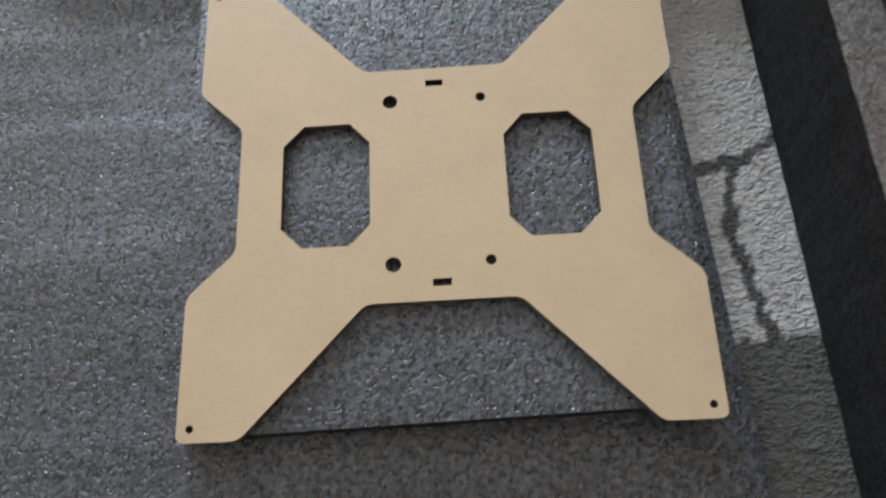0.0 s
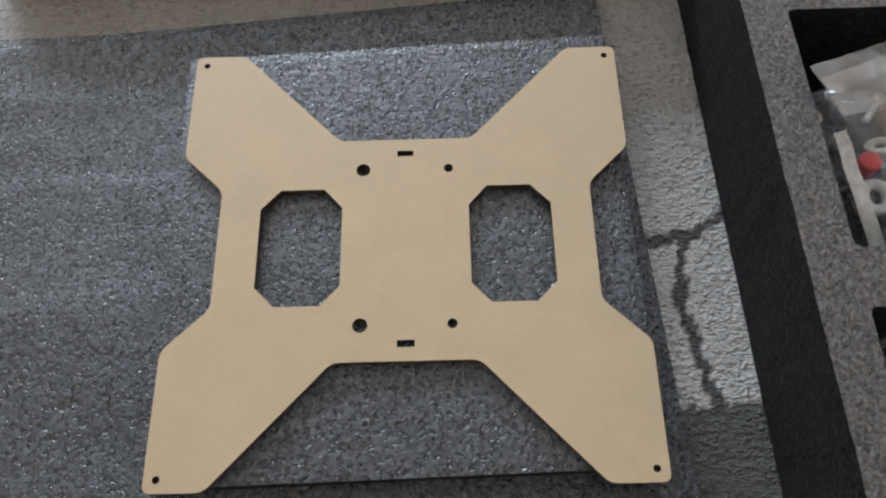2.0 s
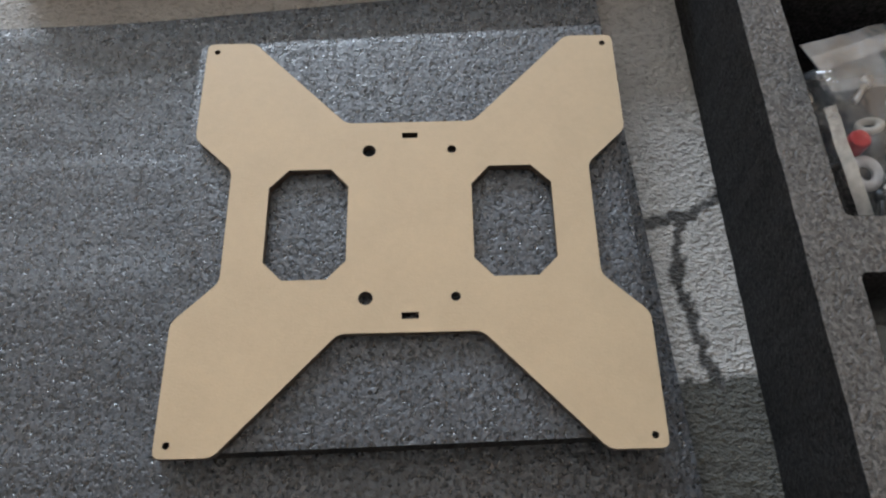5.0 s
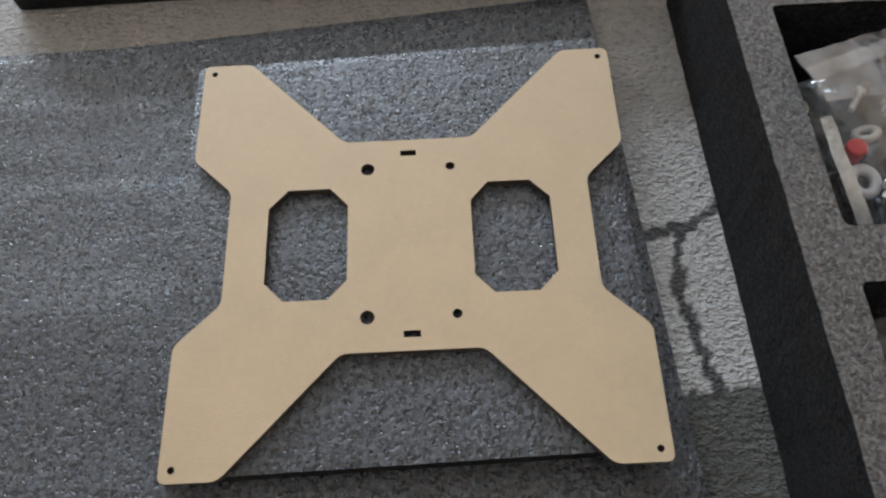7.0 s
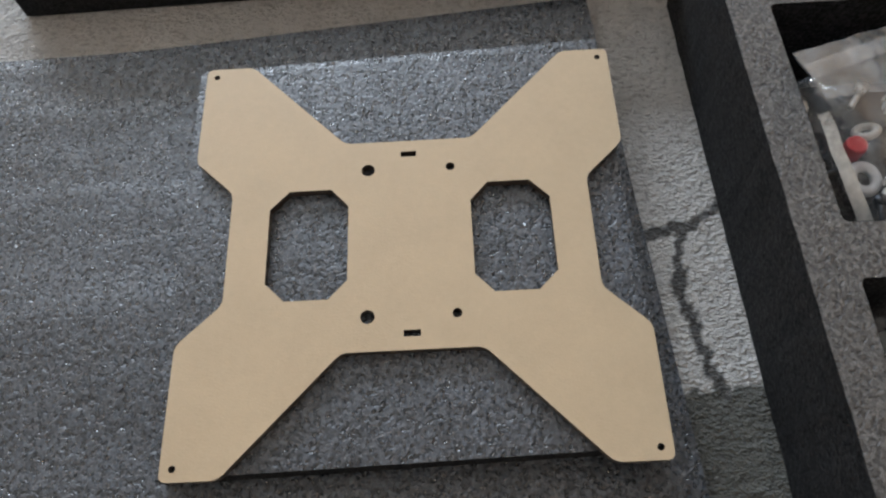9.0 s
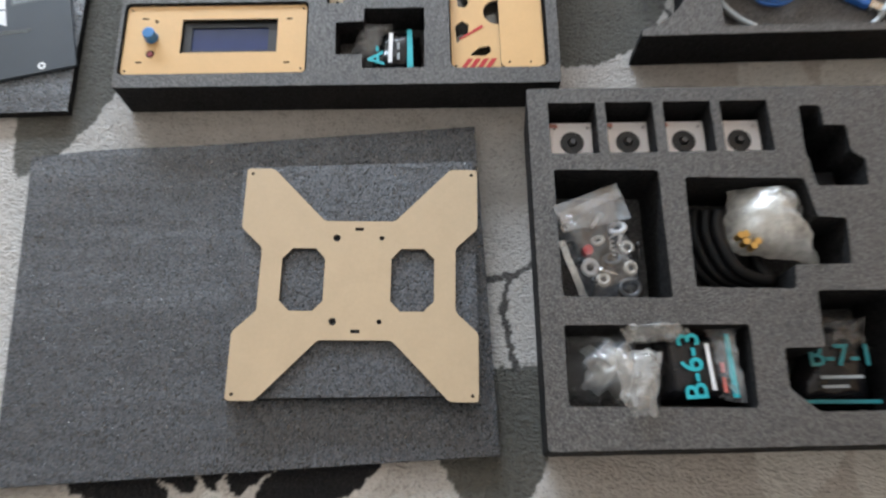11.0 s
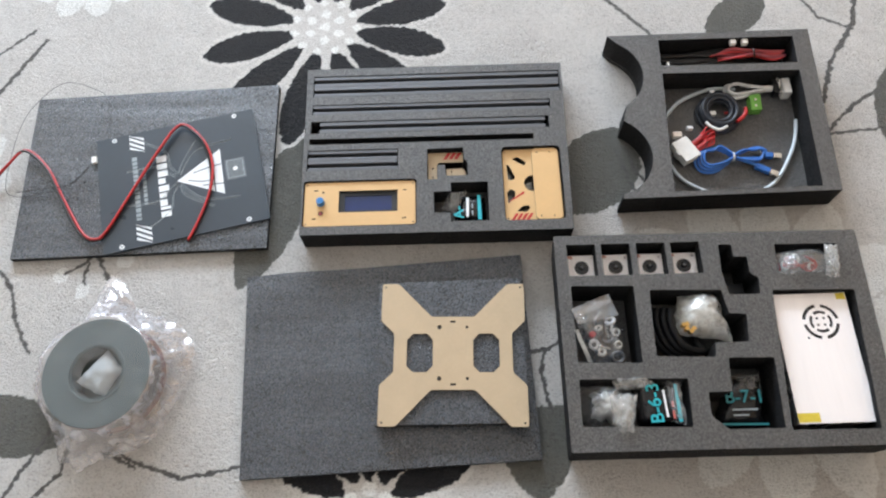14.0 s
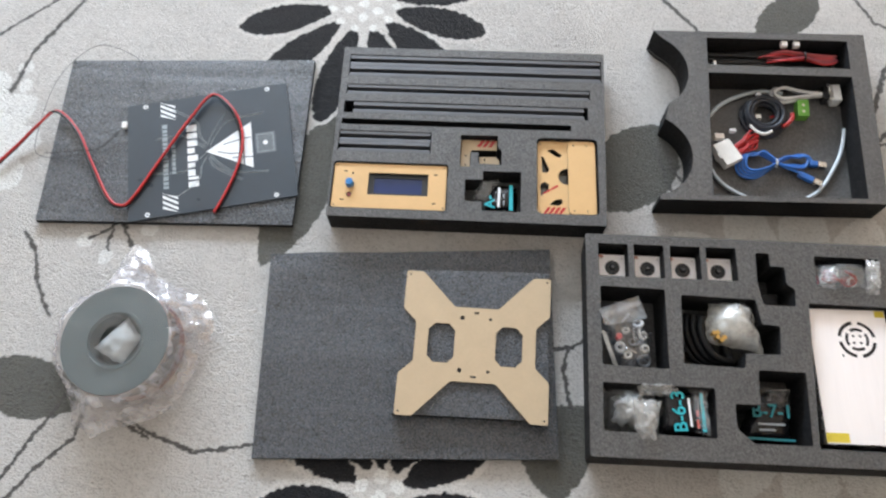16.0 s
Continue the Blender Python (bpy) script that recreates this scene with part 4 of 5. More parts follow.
def coded_pouches():
    ob = thing("parts_pouch", spot(B_POSE, 92, -255, 0.0165), "black printed pouch and clear bag marked B-6-3 in foam", "pouch")
    part("pouch", pillow(mm([(8, -28), (72, -30), (68, 30), (4, 32)]), 0.030, 0.026, 0.0012, 20, 41, power=8), POUCH, ob, smooth=True)
    lettering("code", "B-6-3", 0.0255, pose(0.0285, 0.000, 0.0605, 0, 0, 93), CYAN, ob, 0.0003)
    part("name_bar", prism(mm([(42, -20), (45, -20), (43, 18), (40, 18)]), 0.0600, 0.0604), PRINT, ob, "white printed bar")
    for x, y0, y1 in ((51, -22, -10), (51, -6, 2)):
        part("small_bar", box(x / 1000, (x + 3) / 1000, y0 / 1000, y1 / 1000, 0.0598, 0.0602), PINK, ob)
    part("edge_bar", prism(mm([(59, -26), (64, -26), (62, 26), (58, 26)]), 0.0574, 0.0578), CYAN, ob, "cyan printed band")
    part("film", pillow(mm([(50, -26), (72, -30), (70, 34), (44, 34)]), 0.050, 0.012, 0.005, 22, 43), FILM, ob, "crinkled clear plastic film", True)
    bag = thing("white_parts_bag", spot(B_POSE, 64, -254, 0.0365), "crumpled clear plastic bag with pale parts inside", "bag")
    part("inner_parts", pillow(mm([(-26, -14), (14, -20), (18, 22), (-22, 24)]), 0.0, 0.030, 0.010, 22, 44, power=3), SACHET, bag, "pale wrapped parts", True)
    part("film", pillow(mm([(-46, -20), (6, -28), (28, 34), (-34, 36)]), 0.0, 0.046, 0.012, 32, 45, power=3), FILM, bag, "crumpled clear plastic film", True)
    part("neck", pillow(mm([(-3, -42), (20, -43), (32, 12), (-8, 12)]), 0.044, 0.012, 0.005, 24, 46, freq=70), FILM_HAZY, bag, "milky twisted bag neck hanging over the foam", True)
    part("tail", pillow(mm([(6, 18), (60, 22), (58, 38), (0, 34)]), 0.036, 0.012, 0.005, 20, 47), FILM_HAZY, bag, "loose flap of film", True)

    ob = thing("parts_pouch", spot(B_POSE, 250, -252, 0.0165), "black printed parts pouch marked B-7-1 deep in foam", "pouch")
    part("pouch", pillow(mm([(-42, -36), (34, -38), (36, 40), (-14, 40)]), 0.020, 0.020, 0.003, 26, 51, power=5), POUCH, ob, smooth=True)
    # Print colours are dimmed to stand for pocket shade and covering film.
    lettering("code", "B-7-1", 0.0255, pose(0.001, 0.005, 0.0455, 0, 0, 0), plain("shaded_cyan_print", (0.015, 0.20, 0.23), 0.4), ob, 0.0003)
    part("name_bar", box(-0.019, 0.017, -0.0135, -0.0108, 0.0446, 0.0450), FAINT, ob, "white printed bar")
    part("small_bar", box(-0.018, 0.004, -0.021, -0.0185, 0.0432, 0.0436), FAINT, ob)
    part("edge_bar", prism(mm([(-36, -33), (30, -34), (30, -31), (-34, -30)]), 0.0415, 0.0419), bpy.data.materials["shaded_cyan_print"], ob, "cyan printed band")
    part("film", pillow(mm([(-8, 10), (30, 10), (32, 40), (-10, 38)]), 0.036, 0.012, 0.006, 18, 52), film("smoky_film", body=0.04), ob, "crinkled clear plastic film", True)


coded_pouches()


# ---- loose cables in the round-bitten tray ----
def c_line(points, z):
    return [((x - 200) / 1000, (y + 200) / 1000, z[k % len(z)] if isinstance(z, (list, tuple)) else z) for k, (x, y) in enumerate(points)]


def loose_cables():
    base = spot(C_POSE, 200, -200, 0.0066)
    ob = thing("feed_tube", base, "milky plastic feed tube curled round the tray floor", "tube")
    part("tube", wire(c_line([(228, -97), (212, -95), (179, -97), (131, -116), (106, -137), (93, -158), (86, -200), (89, -243), (103, -272), (122, -289), (150, -304), (188, -311), (224, -304), (262, -283), (296, -235), (312, -200), (320, -167)],
                             [0.004, 0.005, 0.006, 0.006, 0.004, 0.003, 0.003]), 0.0033, 12, 10), TUBE, ob, smooth=True)

    ob = thing("cable_coil", base, "coiled black cable with a red lead and small plugs", "cable")
    for k, (R, z) in enumerate(((0.029, 0.004), (0.033, 0.010), (0.027, 0.012), (0.031, 0.017), (0.036, 0.005), (0.024, 0.006), (0.029, 0.022), (0.020, 0.012), (0.034, 0.012), (0.022, 0.019))):
        part("loop", torus(-0.012 + 0.0015 * (k % 3 - 1), 0.052 + 0.0012 * (k % 2), z, R, 0.0036, 44, 8, turn=Euler((0.03 * (k - 3), 0.02 * (k % 3 - 1), 0)).to_matrix()), plain("dark_blue_black_insulation", (0.018, 0.022, 0.032), 0.45) if k == 0 else bpy.data.materials["dark_blue_black_insulation"], ob, smooth=True)
    part("plug", box(-0.028, -0.018, 0.046, 0.054, 0.004, 0.014), WHITE, ob, bevel=0.001)
    part("plug", box(-0.024, -0.016, 0.086, 0.092, 0.014, 0.022), GREY_WIRE, ob, bevel=0.001)
    part("red_lead", wire(c_line([(212, -172), (222, -166), (231, -155), (232, -146)], 0.018), 0.0036, 8, 6), RED, ob, "red lead", True)
    part("red_lead", wire(c_line([(198, -150), (210, -146), (216, -136), (212, -124)], 0.010), 0.0018, 8, 6), RED, ob, "red lead", True)
    part("tie", wire(c_line([(157, -174), (165, -184), (178, -190), (192, -184)], 0.022), 0.0026, 8, 6), WHITE, ob, "white cable tie", True)

    ob = thing("wiring_connector", base, "white multi-pin connector with a bunch of red wires", "connector")
    m = Matrix.Rotation(radians(-62), 3, "Z")
    shell = box(-0.021, 0.021, -0.015, 0.015, 0.004, 0.021)
    pins = [box(-0.019 + 0.0044 * k, -0.0166 + 0.0044 * k, 0.0151, 0.0185, 0.006, 0.017) for k in range(9)]
    latch = box(-0.005, 0.005, -0.018, -0.0151, 0.006, 0.021)
    for bm in (shell, latch, *pins):
        bmesh.ops.rotate(bm, verts=bm.verts, cent=(0, 0, 0), matrix=m)
        bmesh.ops.translate(bm, verts=bm.verts, vec=(-0.085, -0.024, 0))
    housing = part("housing", shell, WHITE, ob, "white plastic housing", bevel=0.0008)
    part("latch", latch, WHITE, housing)
    for bm in pins:
        part("socket", bm, WHITE, housing)
    part("small_plug", box(-0.101, -0.085, 0.004, 0.014, 0.006, 0.016), plain("pale_plastic", (0.70, 0.60, 0.52), 0.45), ob, bevel=0.001)
    part("small_plug", box(-0.074, -0.064, 0.018, 0.024, 0.008, 0.016), GREY_WIRE, ob, bevel=0.001)
    for k in range(11):
        t = k / 10
        pts = c_line([(130 + 8 * t, -208 - 16 * t), (146 + 4 * t, -196 - 22 * t), (160 + 9 * math.sin(k * 2.1), -180 - 30 * t), (174 - 6 * t, -178 - 20 * math.sin(t * 2)), (168 - 10 * t, -190 - 24 * t)],
                     [0.012, 0.014 + 0.006 * math.sin(k), 0.012 + 0.006 * math.cos(k * 1.7), 0.010, 0.008])
        part("wire", wire(pts, 0.0016, 6, 6), RED, ob, smooth=True)

    ob = thing("usb_cable", base, "blue printer cable tied into a bow", "cable")
    for k in range(4):
        s, o = 0.0024 * k, 3.4 * k
        part("loop", wire(c_line([(196, -237), (178, -222 + o * 0.4), (158 + o * 0.5, -215 - o), (139 + o, -224 - o * 0.4), (131 + o * 1.4, -244 + o * 0.3), (138 + o, -260 + o), (158, -265 + o), (180, -252 + o * 0.4), (196, -238)], [0.008 + s, 0.006 + s, 0.005 + s]), 0.0021, 8, 8), BLUE, ob, smooth=True)
    for k in range(3):
        s, o = 0.0026 * k, 3.5 * k
        part("loop", wire(c_line([(196, -237), (214, -228 + o * 0.3), (234, -219 - o), (250 - o, -222 - o * 0.5), (255 - o, -232), (240, -238 - o), (220, -240 - o), (196, -238)], [0.008 + s, 0.006 + s, 0.005 + s]), 0.0021, 8, 8), BLUE, ob, smooth=True)
    part("lead", wire(c_line([(196, -238), (212, -246), (226, -252), (236, -257)], 0.010), 0.0026, 8, 6), BLUE, ob, smooth=True)
    part("tie", torus(-0.004, -0.0375, 0.010, 0.0065, 0.0016, 20, 8, turn=Euler((0, 1.45, 0)).to_matrix()), GREY_WIRE, ob, "pale wire tie", True)
    for (x, y, a, ln) in ((242, -261, -30, 0.026), (258, -236, -8, 0.014)):
        plug = box(-ln / 2, ln / 2, -0.005, 0.005, 0.002, 0.011)
        bmesh.ops.rotate(plug, verts=plug.verts, cent=(0, 0, 0), matrix=Matrix.Rotation(radians(a), 3, "Z"))
        bmesh.ops.translate(plug, verts=plug.verts, vec=((x - 200) / 1000, (y + 200) / 1000, 0))
        body = part("plug", plug, BLUE, ob, bevel=0.002)
        tip = box(ln / 2, ln / 2 + 0.013, -0.0045, 0.0045, 0.003, 0.010)
        bmesh.ops.rotate(tip, verts=tip.verts, cent=(0, 0, 0), matrix=Matrix.Rotation(radians(a), 3, "Z"))
        bmesh.ops.translate(tip, verts=tip.verts, vec=((x - 200) / 1000, (y + 200) / 1000, 0))
        part("plug_tip", tip, STEEL, body, "bare metal plug tip")
    ob = thing("grey_cable", base, "folded light grey cable with metal connectors", "cable")
    for k in range(2):
        o = 4.6 * k
        part("loop", wire(c_line([(284, -103), (266, -99 - o * 0.2), (248, -94 - o * 0.5), (229, -87 - o), (214 + o * 0.5, -91 - o), (207 + o, -103), (211 + o, -114 + o), (226, -118 + o), (246, -113 + o * 0.5), (266, -107), (284, -104)], 0.008 + 0.005 * k), 0.0031, 8, 8), GREY_WIRE, ob, smooth=True)
    part("heat_shrink", wire(c_line([(274, -103), (282, -103), (292, -103)], 0.011), 0.0058, 10, 4), WHITE, ob, smooth=True)
    part("connector", box(0.090, 0.099, 0.083, 0.116, 0.002, 0.020), BLACK, ob, bevel=0.0012)
    part("connector", box(0.104, 0.118, 0.079, 0.117, 0.002, 0.024), WHITE, ob, bevel=0.0015)
    part("connector_ear", box(0.097, 0.110, 0.108, 0.118, 0.004, 0.022), WHITE, ob, bevel=0.0012)
    for y in (0.086, 0.112):
        part("screw", wire([(0.094, y, 0.014), (0.100, y, 0.015), (0.106, y, 0.016)], 0.0030, 10, 3), STEEL, ob, "metal thumb screw", True)
    part("washer", torus(0.100, 0.099, 0.018, 0.012, 0.0018, 24, 8, turn=Euler((0, 1.2, 0)).to_matrix()), STEEL, ob, smooth=True)

    ob = thing("terminal_block", base, "bright green plug-in terminal block", "terminal block")
    blk = prism(mm([(46, 83), (65, 85), (62, 51), (43, 51)]), 0.0, 0.016)
    part("block", blk, GREEN, ob, bevel=0.001)
    for k in range(2):
        part("screw", cylinder(0.053 + 0.001 * k, 0.060 + 0.012 * k, 0.0022, 0.0158, 0.0166, 12), STEEL, ob)

    ob = thing("wire_bundle", spot(C_POSE, 210, -42, 0.0066), "bundle of red and black wires in the narrow pocket", "cable")
    for k in range(9):
        t = k / 8
        pts = [(-0.010 + 0.012 * math.sin(k), -0.006 + 0.018 * t, 0.024 + 0.004 * math.sin(k * 2)), (0.018, -0.010 + 0.024 * t, 0.032 + 0.004 * math.cos(k)), (0.052, -0.004 + 0.010 * t, 0.030 + 0.004 * math.sin(k)),
               (0.085, -0.012 + 0.020 * t, 0.028), (0.108 + 0.004 * math.sin(k), -0.004 + 0.012 * t, 0.026), (0.080, 0.002 + 0.004 * t, 0.024), (0.030, 0.004 * math.sin(k), 0.026)]
        part("wire", wire(pts, 0.0017, 6, 7), RED if k in (0, 5) else (DARK_RED if k % 3 == 1 else plain("maroon_insulation", (0.20, 0.04, 0.07), 0.4) if k == 2 else DARK_RED), ob, smooth=True)
    part("tie", torus(0.052, 0.001, 0.030, 0.009, 0.0016, 20, 8, turn=Euler((0, 1.5, 0)).to_matrix()), BLACK, ob, smooth=True)
    for x in (0.012, 0.033):
        part("plug", box(x, x + 0.010, 0.016, 0.026, 0.034, 0.043), WHITE, ob, "white small plug", bevel=0.001)
    for k in range(10):
        y = -0.022 + 0.0047 * k
        pts = [(-0.110 + 0.004 * (k % 3), y, 0.008 + 0.003 * (k % 4)), (-0.060, y + 0.004 * math.sin(k * 2.0), 0.014), (0.0, y - 0.003 * math.cos(k), 0.016), (0.060, y + 0.003 * math.sin(k), 0.013), (0.108, y * 0.8, 0.010)]
        part("black_wire", wire(pts, 0.0034, 7, 7), BLACK, ob, smooth=True)
    part("clip", box(-0.103, -0.098, -0.022, -0.008, 0.010, 0.030), WHITE, ob, bevel=0.001)
    part("orange_plug", box(-0.028, 0.004, -0.025, -0.018, 0.002, 0.026), plain("orange_plastic", (0.7, 0.10, 0.03), 0.4), ob, bevel=0.001)


loose_cables()


# ---- the heated bed on its foam sheet ----
def heated_bed():
    deg = 13.9
    ob = thing("heated_bed", pose(-0.4645, 0.309, 0.0104, 0, 0, deg), "dark grey heated bed with white print and red leads", "heated bed")
    z = 0.0032
    w, h = 0.138, 0.1115
    holes = [ring(x, y, 0.0016, 12) for x in (-0.107, 0.1035) for y in (-0.1045, 0.1045)]
    part("board", prism(rounded([(-w, -h), (w, -h), (w, h), (-w, h)], 0.002), 0, z, holes), BOARD, ob)
    for x in (-0.107, 0.1035):
        for y in (-0.1045, 0.1045):
            part("solder_pad", prism(ring(x, y, 0.0042, 20), z, z + 0.0003, [ring(x, y, 0.0018, 12)]), PRINT, ob, "bright solder ring")
    for y0 in (0.070, -0.108):
        for k in range(4):
            a = y0 + 0.0098 * k
            low, high = max(a + 0.010, y0), min(a + 0.0152, y0 + 0.038)
            part("stripe", prism([(-0.0815, low), (-0.0565, max(a - 0.006, y0)), (-0.0565, max(a - 0.0008, y0 + 0.0005)), (-0.0815, high)], z, z + 0.0003), PRINT, ob, "white hazard stripe")
    for x, y0, y1, wd in ((-0.0755, -0.062, 0.064, 0.0085), (-0.0615, -0.036, 0.028, 0.006)):
        y = y0
        k = 0
        while y < y1:
            ln = 0.0045 + 0.0035 * ((k * 7) % 3) / 2
            part("print_bar", box(x - wd / 2, x + wd / 2, y, min(y + ln, y1), z, z + 0.0003), FAINT, ob, "dim printed bar")
            y += ln + 0.0022
            k += 1
    y = -0.066
    for k, ln in enumerate((0.012, 0.006, 0.014, 0.010, 0.013, 0.012, 0.013, 0.012, 0.014)):
        part("name_bar", box(-0.0385, -0.0215 - (0.005 if k in (2, 3, 5) else 0), y, y + ln * 0.86, z, z + 0.0003), PRINT, ob, "white printed bar")
        y += ln * 1.17
    # a plain white triangle crossed by dark bands
    tri = [(-0.007, -0.003), (0.071, 0.043), (0.070, -0.047)]
    mark = part("triangle_mark", prism(tri, z, z + 0.0003), PRINT, ob, "white triangle mark")
    for pts in ([(0.0555, 0.036), (0.0555, -0.040)], [(0.012, -0.006), (0.034, -0.014), (0.055, -0.014)], [(0.022, 0.006), (0.054, 0.012)], [(0.036, -0.022), (0.070, -0.026)], [(0.058, 0.012), (0.070, 0.013)]):
        part("band", wire([(x, y, z + 0.0004) for x, y in pts], 0.0010, 4, 2, flat=0.3), BOARD, mark, "dark band across the mark")
    square = part("square_mark", prism(rect(0.076, 0.110, -0.022, 0.018, 0.001), z, z + 0.0002), plain("dim_grey_print", (0.125, 0.142, 0.155), 0.5, 0, 0.35, 160), ob, "dim grey printed square")
    for x0, x1, y0, y1 in ((0.079, 0.107, 0.0145, 0.0155), (0.079, 0.107, -0.0195, -0.0185), (0.079, 0.080, -0.0185, 0.0145), (0.106, 0.107, -0.0185, 0.0145)):
        part("outline", box(x0, x1, y0, y1, z + 0.0002, z + 0.0004), FAINT, square)
    part("dot", prism(ring(0.093, -0.002, 0.0042, 16), z + 0.0002, z + 0.0004), PRINT, square, "small white dot")
    for pts in ([(-0.006, 0.012), (-0.016, 0.030), (-0.022, 0.060), (-0.060, 0.090)], [(-0.004, 0.010), (0.004, 0.030), (0.030, 0.070)], [(0.0, 0.008), (0.010, 0.026), (0.034, 0.052), (0.094, 0.058)],
                [(-0.006, -0.012), (-0.016, -0.030), (-0.022, -0.056), (-0.058, -0.080)], [(-0.002, -0.012), (0.006, -0.034), (0.050, -0.066)], [(0.0, -0.010), (0.014, -0.030), (0.040, -0.050), (0.094, -0.058)],
                [(-0.008, 0.006), (-0.018, 0.014), (-0.040, 0.034), (-0.090, 0.036)], [(-0.008, -0.006), (-0.018, -0.014), (-0.044, -0.034), (-0.095, -0.030)]):
        line = [(x, y, z + 0.0001) for x, y in pts]
        for d in (-0.0012, 0.0012):
            part("trace", wire([(x + d, y + d, q) for x, y, q in line], 0.00045, 4, 4), FAINT, ob, "thin printed trace")
    inv = ob.matrix_world.inverted()
    flat = lambda pts: [inv @ Vector(p) for p in pts]  # noqa: E731
    lead = [(-0.822, 0.262, 0.008), (-0.796, 0.300, 0.010), (-0.771, 0.334, 0.016), (-0.744, 0.363, 0.020), (-0.700, 0.330, 0.018), (-0.660, 0.270, 0.017), (-0.617, 0.208, 0.016), (-0.590, 0.194, 0.016),
            (-0.572, 0.210, 0.017), (-0.540, 0.287, 0.019), (-0.508, 0.362, 0.021), (-0.480, 0.411, 0.022), (-0.443, 0.390, 0.021), (-0.420, 0.352, 0.019), (-0.411, 0.312, 0.018), (-0.413, 0.268, 0.017), (-0.425, 0.220, 0.016), (-0.435, 0.192, 0.016)]
    # the flat twin lead twists along its way: the red core lies above, then beside the black one
    roll = (0.2, 0.4, 0.7, 1.8, 2.6, 2.4, 1.5, 0.6, 0.3, 0.4, 0.5, 1.2, 2.5, 1.9, 0.9, 0.4, 0.3, 0.3)
    for core, mt, r in ((-1, BLACK, 0.0021), (1, RED, 0.0023)):
        pts = [(x + core * 0.0021 * math.sin(a), y + core * 0.0011 * math.sin(a), q + core * 0.0021 * math.cos(a)) for (x, y, q), a in zip(lead, roll)]
        part("lead", wire(flat(pts), r, 8, 8), mt, ob, "red insulated core" if core > 0 else "black insulated core", True)
    sensor = [(-0.622, 0.341, 0.016), (-0.634, 0.316, 0.018), (-0.660, 0.290, 0.016), (-0.700, 0.282, 0.014), (-0.740, 0.276, 0.013), (-0.768, 0.30, 0.010), (-0.772, 0.41, 0.008), (-0.748, 0.469, 0.013),
              (-0.706, 0.511, 0.012), (-0.643, 0.492, 0.013), (-0.622, 0.470, 0.013), (-0.610, 0.42, 0.013)]
    part("sensor_wire", wire(flat(sensor), 0.0005, 6, 8), BLACK, ob, "thin black sensor wire", True)
    part("sensor_wire", wire(flat([(-0.624, 0.336, 0.017), (-0.652, 0.296, 0.019), (-0.69, 0.291, 0.016), (-0.745, 0.284, 0.013)]), 0.0007, 6, 8), BLACK, ob, "thin black sensor wire", True)
    tip = box(-0.004, 0.004, -0.006, 0.006, 0.0, 0.005)
    bmesh.ops.translate(tip, verts=tip.verts, vec=inv @ Vector((-0.621, 0.346, 0.0118)))
    part("sensor_plug", tip, WHITE, ob, "tiny white plug")


heated_bed()


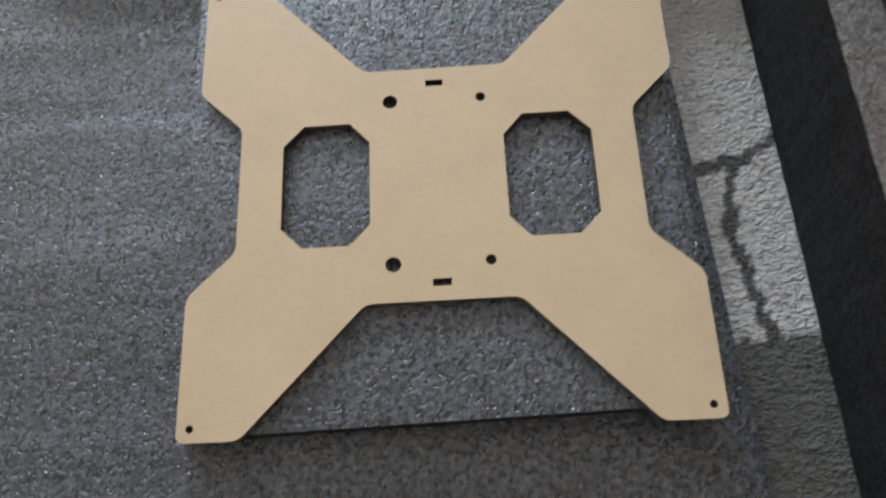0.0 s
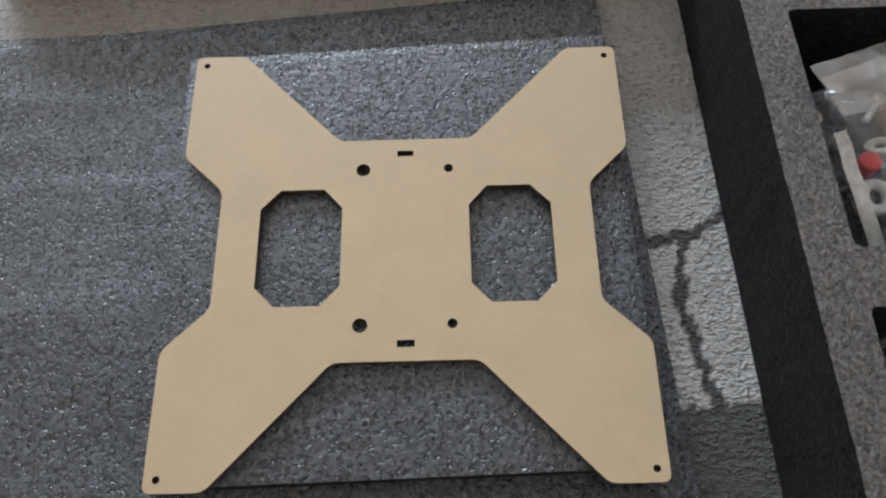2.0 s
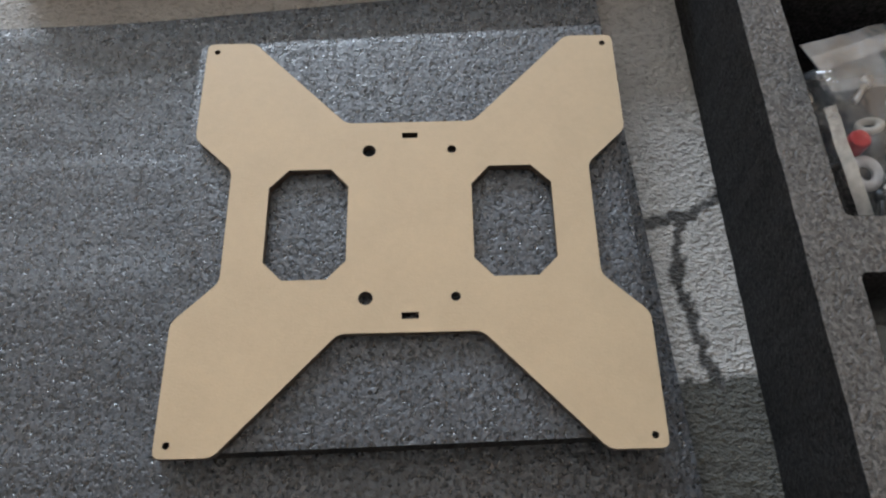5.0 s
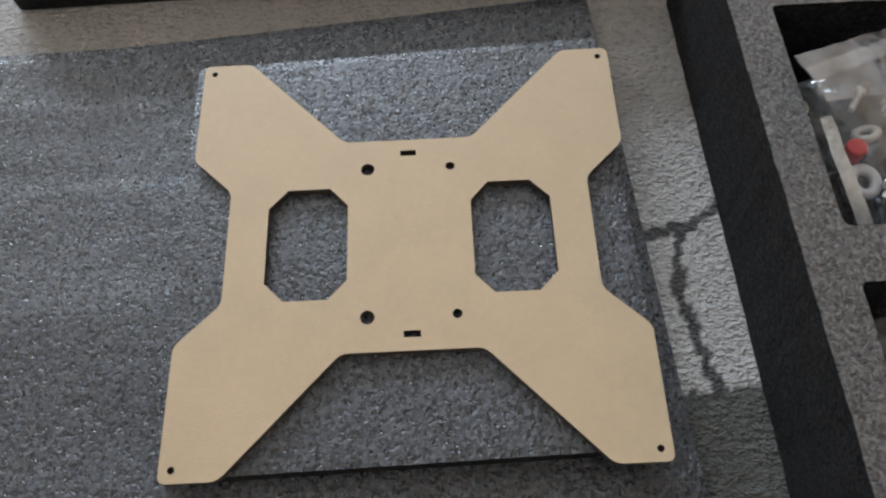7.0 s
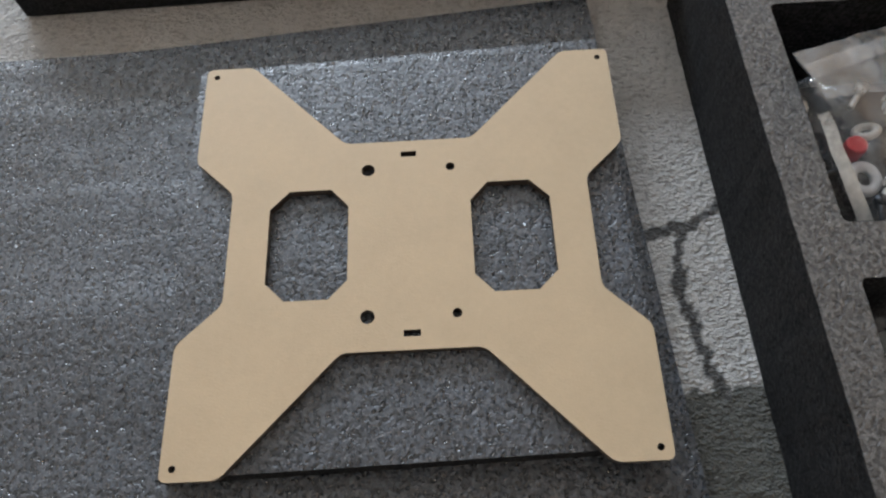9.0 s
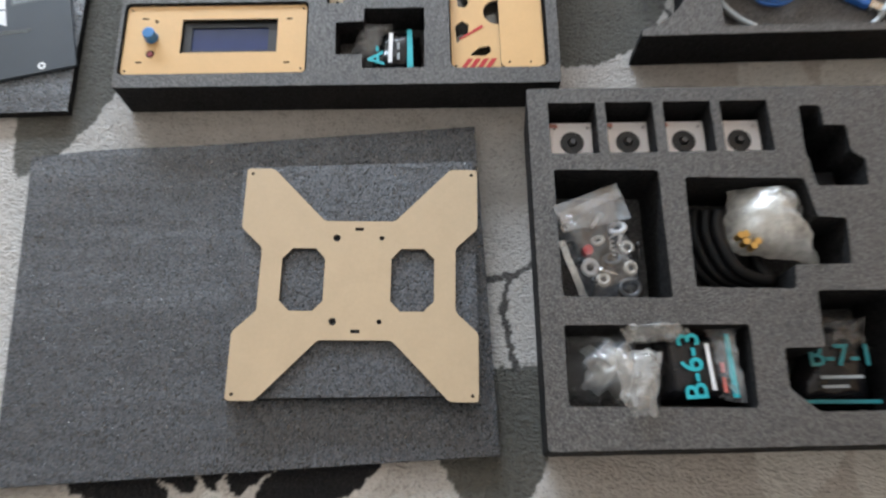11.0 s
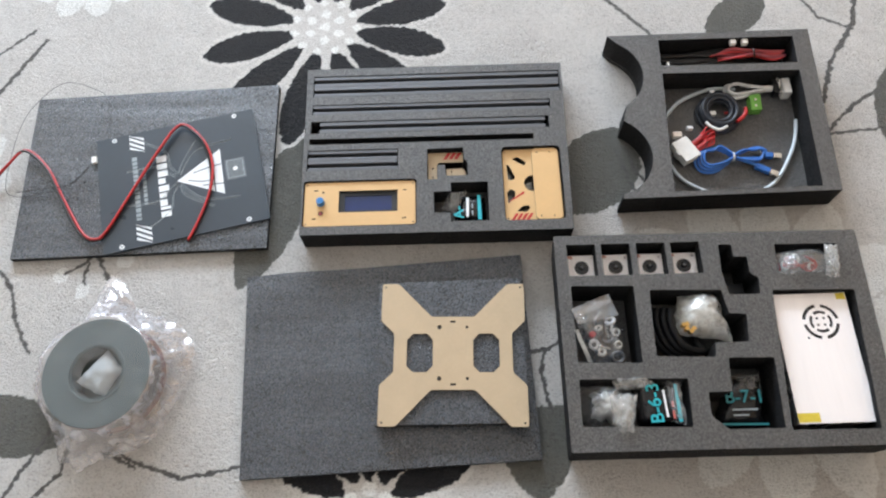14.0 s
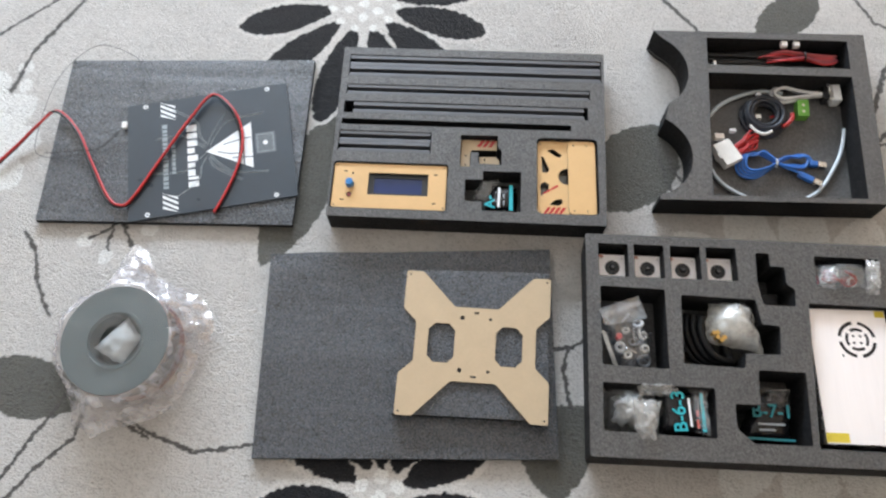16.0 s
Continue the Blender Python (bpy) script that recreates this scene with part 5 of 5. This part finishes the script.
# ---- the wrapped filament spool ----
def filament_spool():
    ob = thing("filament_spool", pose(-0.5203, -0.0348, 0.0008, 2, -3, 8), "grey-green filament spool with black filament in clear plastic wrap", "spool")
    R = 0.0810
    for z, mt, tone in ((0.0, ROSE, "rose-tinted plastic flange"), (0.0545, SPOOL, "grey-green plastic flange")):
        fl = prism(ring(0, 0, R, 64), z, z + 0.003, [ring(0, 0, 0.0395, 48)])
        part("flange", fl, mt, ob, tone, bevel=0.0008)
    part("rim", torus(0, 0, 0.0545, R - 0.0005, 0.0012, 64, 8), ROSE, ob, "thin rose rim tape", True)
    part("hub", prism(ring(0, 0, 0.0415, 48), 0.003, 0.0545, [ring(0, 0, 0.038, 48)]), SPOOL, ob)
    part("collar", prism(ring(0, 0, 0.0445, 48), 0.0575, 0.0590, [ring(0, 0, 0.0395, 48)]), SPOOL, ob, bevel=0.0006)
    inner = prism(ring(0, 0, 0.0378, 48), 0.026, 0.029, [ring(0, 0, 0.009, 24)])
    part("hub_web", inner, plain("dark_spool_web", (0.08, 0.10, 0.098), 0.3), ob)
    for k in range(9):
        part("winding", torus(0, 0, 0.0075 + 0.0050 * k, 0.0715 + 0.0015 * math.sin(k), 0.0040, 56, 10), FILAMENT, ob, smooth=True)
    part("sachet", pillow([(-0.036, -0.007), (0.008, -0.036), (0.035, 0.002), (0.012, 0.035)], 0.046, 0.009, 0.003, 18, 61), plain("grey_white_sachet", (0.40, 0.42, 0.43), 0.55, 0, 0.08, 60, 0.4, 200), ob, "white drying sachet in the hub", True)

    # clear bag: a crumpled skirt round the spool and a thin skin over it
    bm, rows, n, m = bmesh.new(), [], 150, 24
    for i in range(n):
        a = 2 * math.pi * i / n
        row = []
        lobe = 0.5 + 0.5 * noise.noise(Vector((math.cos(a) * 1.6, math.sin(a) * 1.6, 3.0)))
        ear = 0.055 * math.exp(-((a - 1.62) / 0.22) ** 2) + 0.030 * math.exp(-((a - 4.25) / 0.30) ** 2) + 0.018 * math.exp(-((a - 0.25) / 0.5) ** 2) + 0.020 * math.exp(-((a - 2.9) / 0.45) ** 2)
        for j in range(m):
            t = j / (m - 1)
            if t < 0.4:
                r, z = 0.018 + (R - 0.014) * t / 0.4, 0.0622
            else:
                q = (t - 0.4) / 0.6
                r, z = R + 0.004 + q * (0.018 + 0.016 * lobe + ear), 0.0585 * (1 - q) ** 1.3 + 0.003
            w = noise.noise(Vector((math.cos(a) * r * 60, math.sin(a) * r * 60, z * 40))) + 0.7 * abs(noise.noise(Vector((math.cos(a) * r * 130, math.sin(a) * r * 130, 9))))
            amp = 0.0016 if t < 0.4 else 0.0085
            r2 = r + amp * 0.8 * noise.noise(Vector((a * 9, t * 6, 1.0)))
            row.append(bm.verts.new((r2 * math.cos(a), r2 * math.sin(a), max(0.002, z + amp * w))))
        rows.append(row)
    for i in range(n):
        for j in range(m - 1):
            f = bm.faces.new((rows[i][j], rows[(i + 1) % n][j], rows[(i + 1) % n][j + 1], rows[i][j + 1]))
            f.material_index = 1 if j < 9 else 0
    skin = film("taut_film", body=0.05, white=(0.85, 0.87, 0.9), rough=0.05, shine=0.10, crease=1.0)
    part("plastic_wrap", bm, [film("spool_wrap", (1, 0.98, 0.98), 0.34, (0.93, 0.92, 0.96), 0.06, 0.35, 0.22), skin], ob, "crumpled clear plastic wrap", True)


filament_spool()
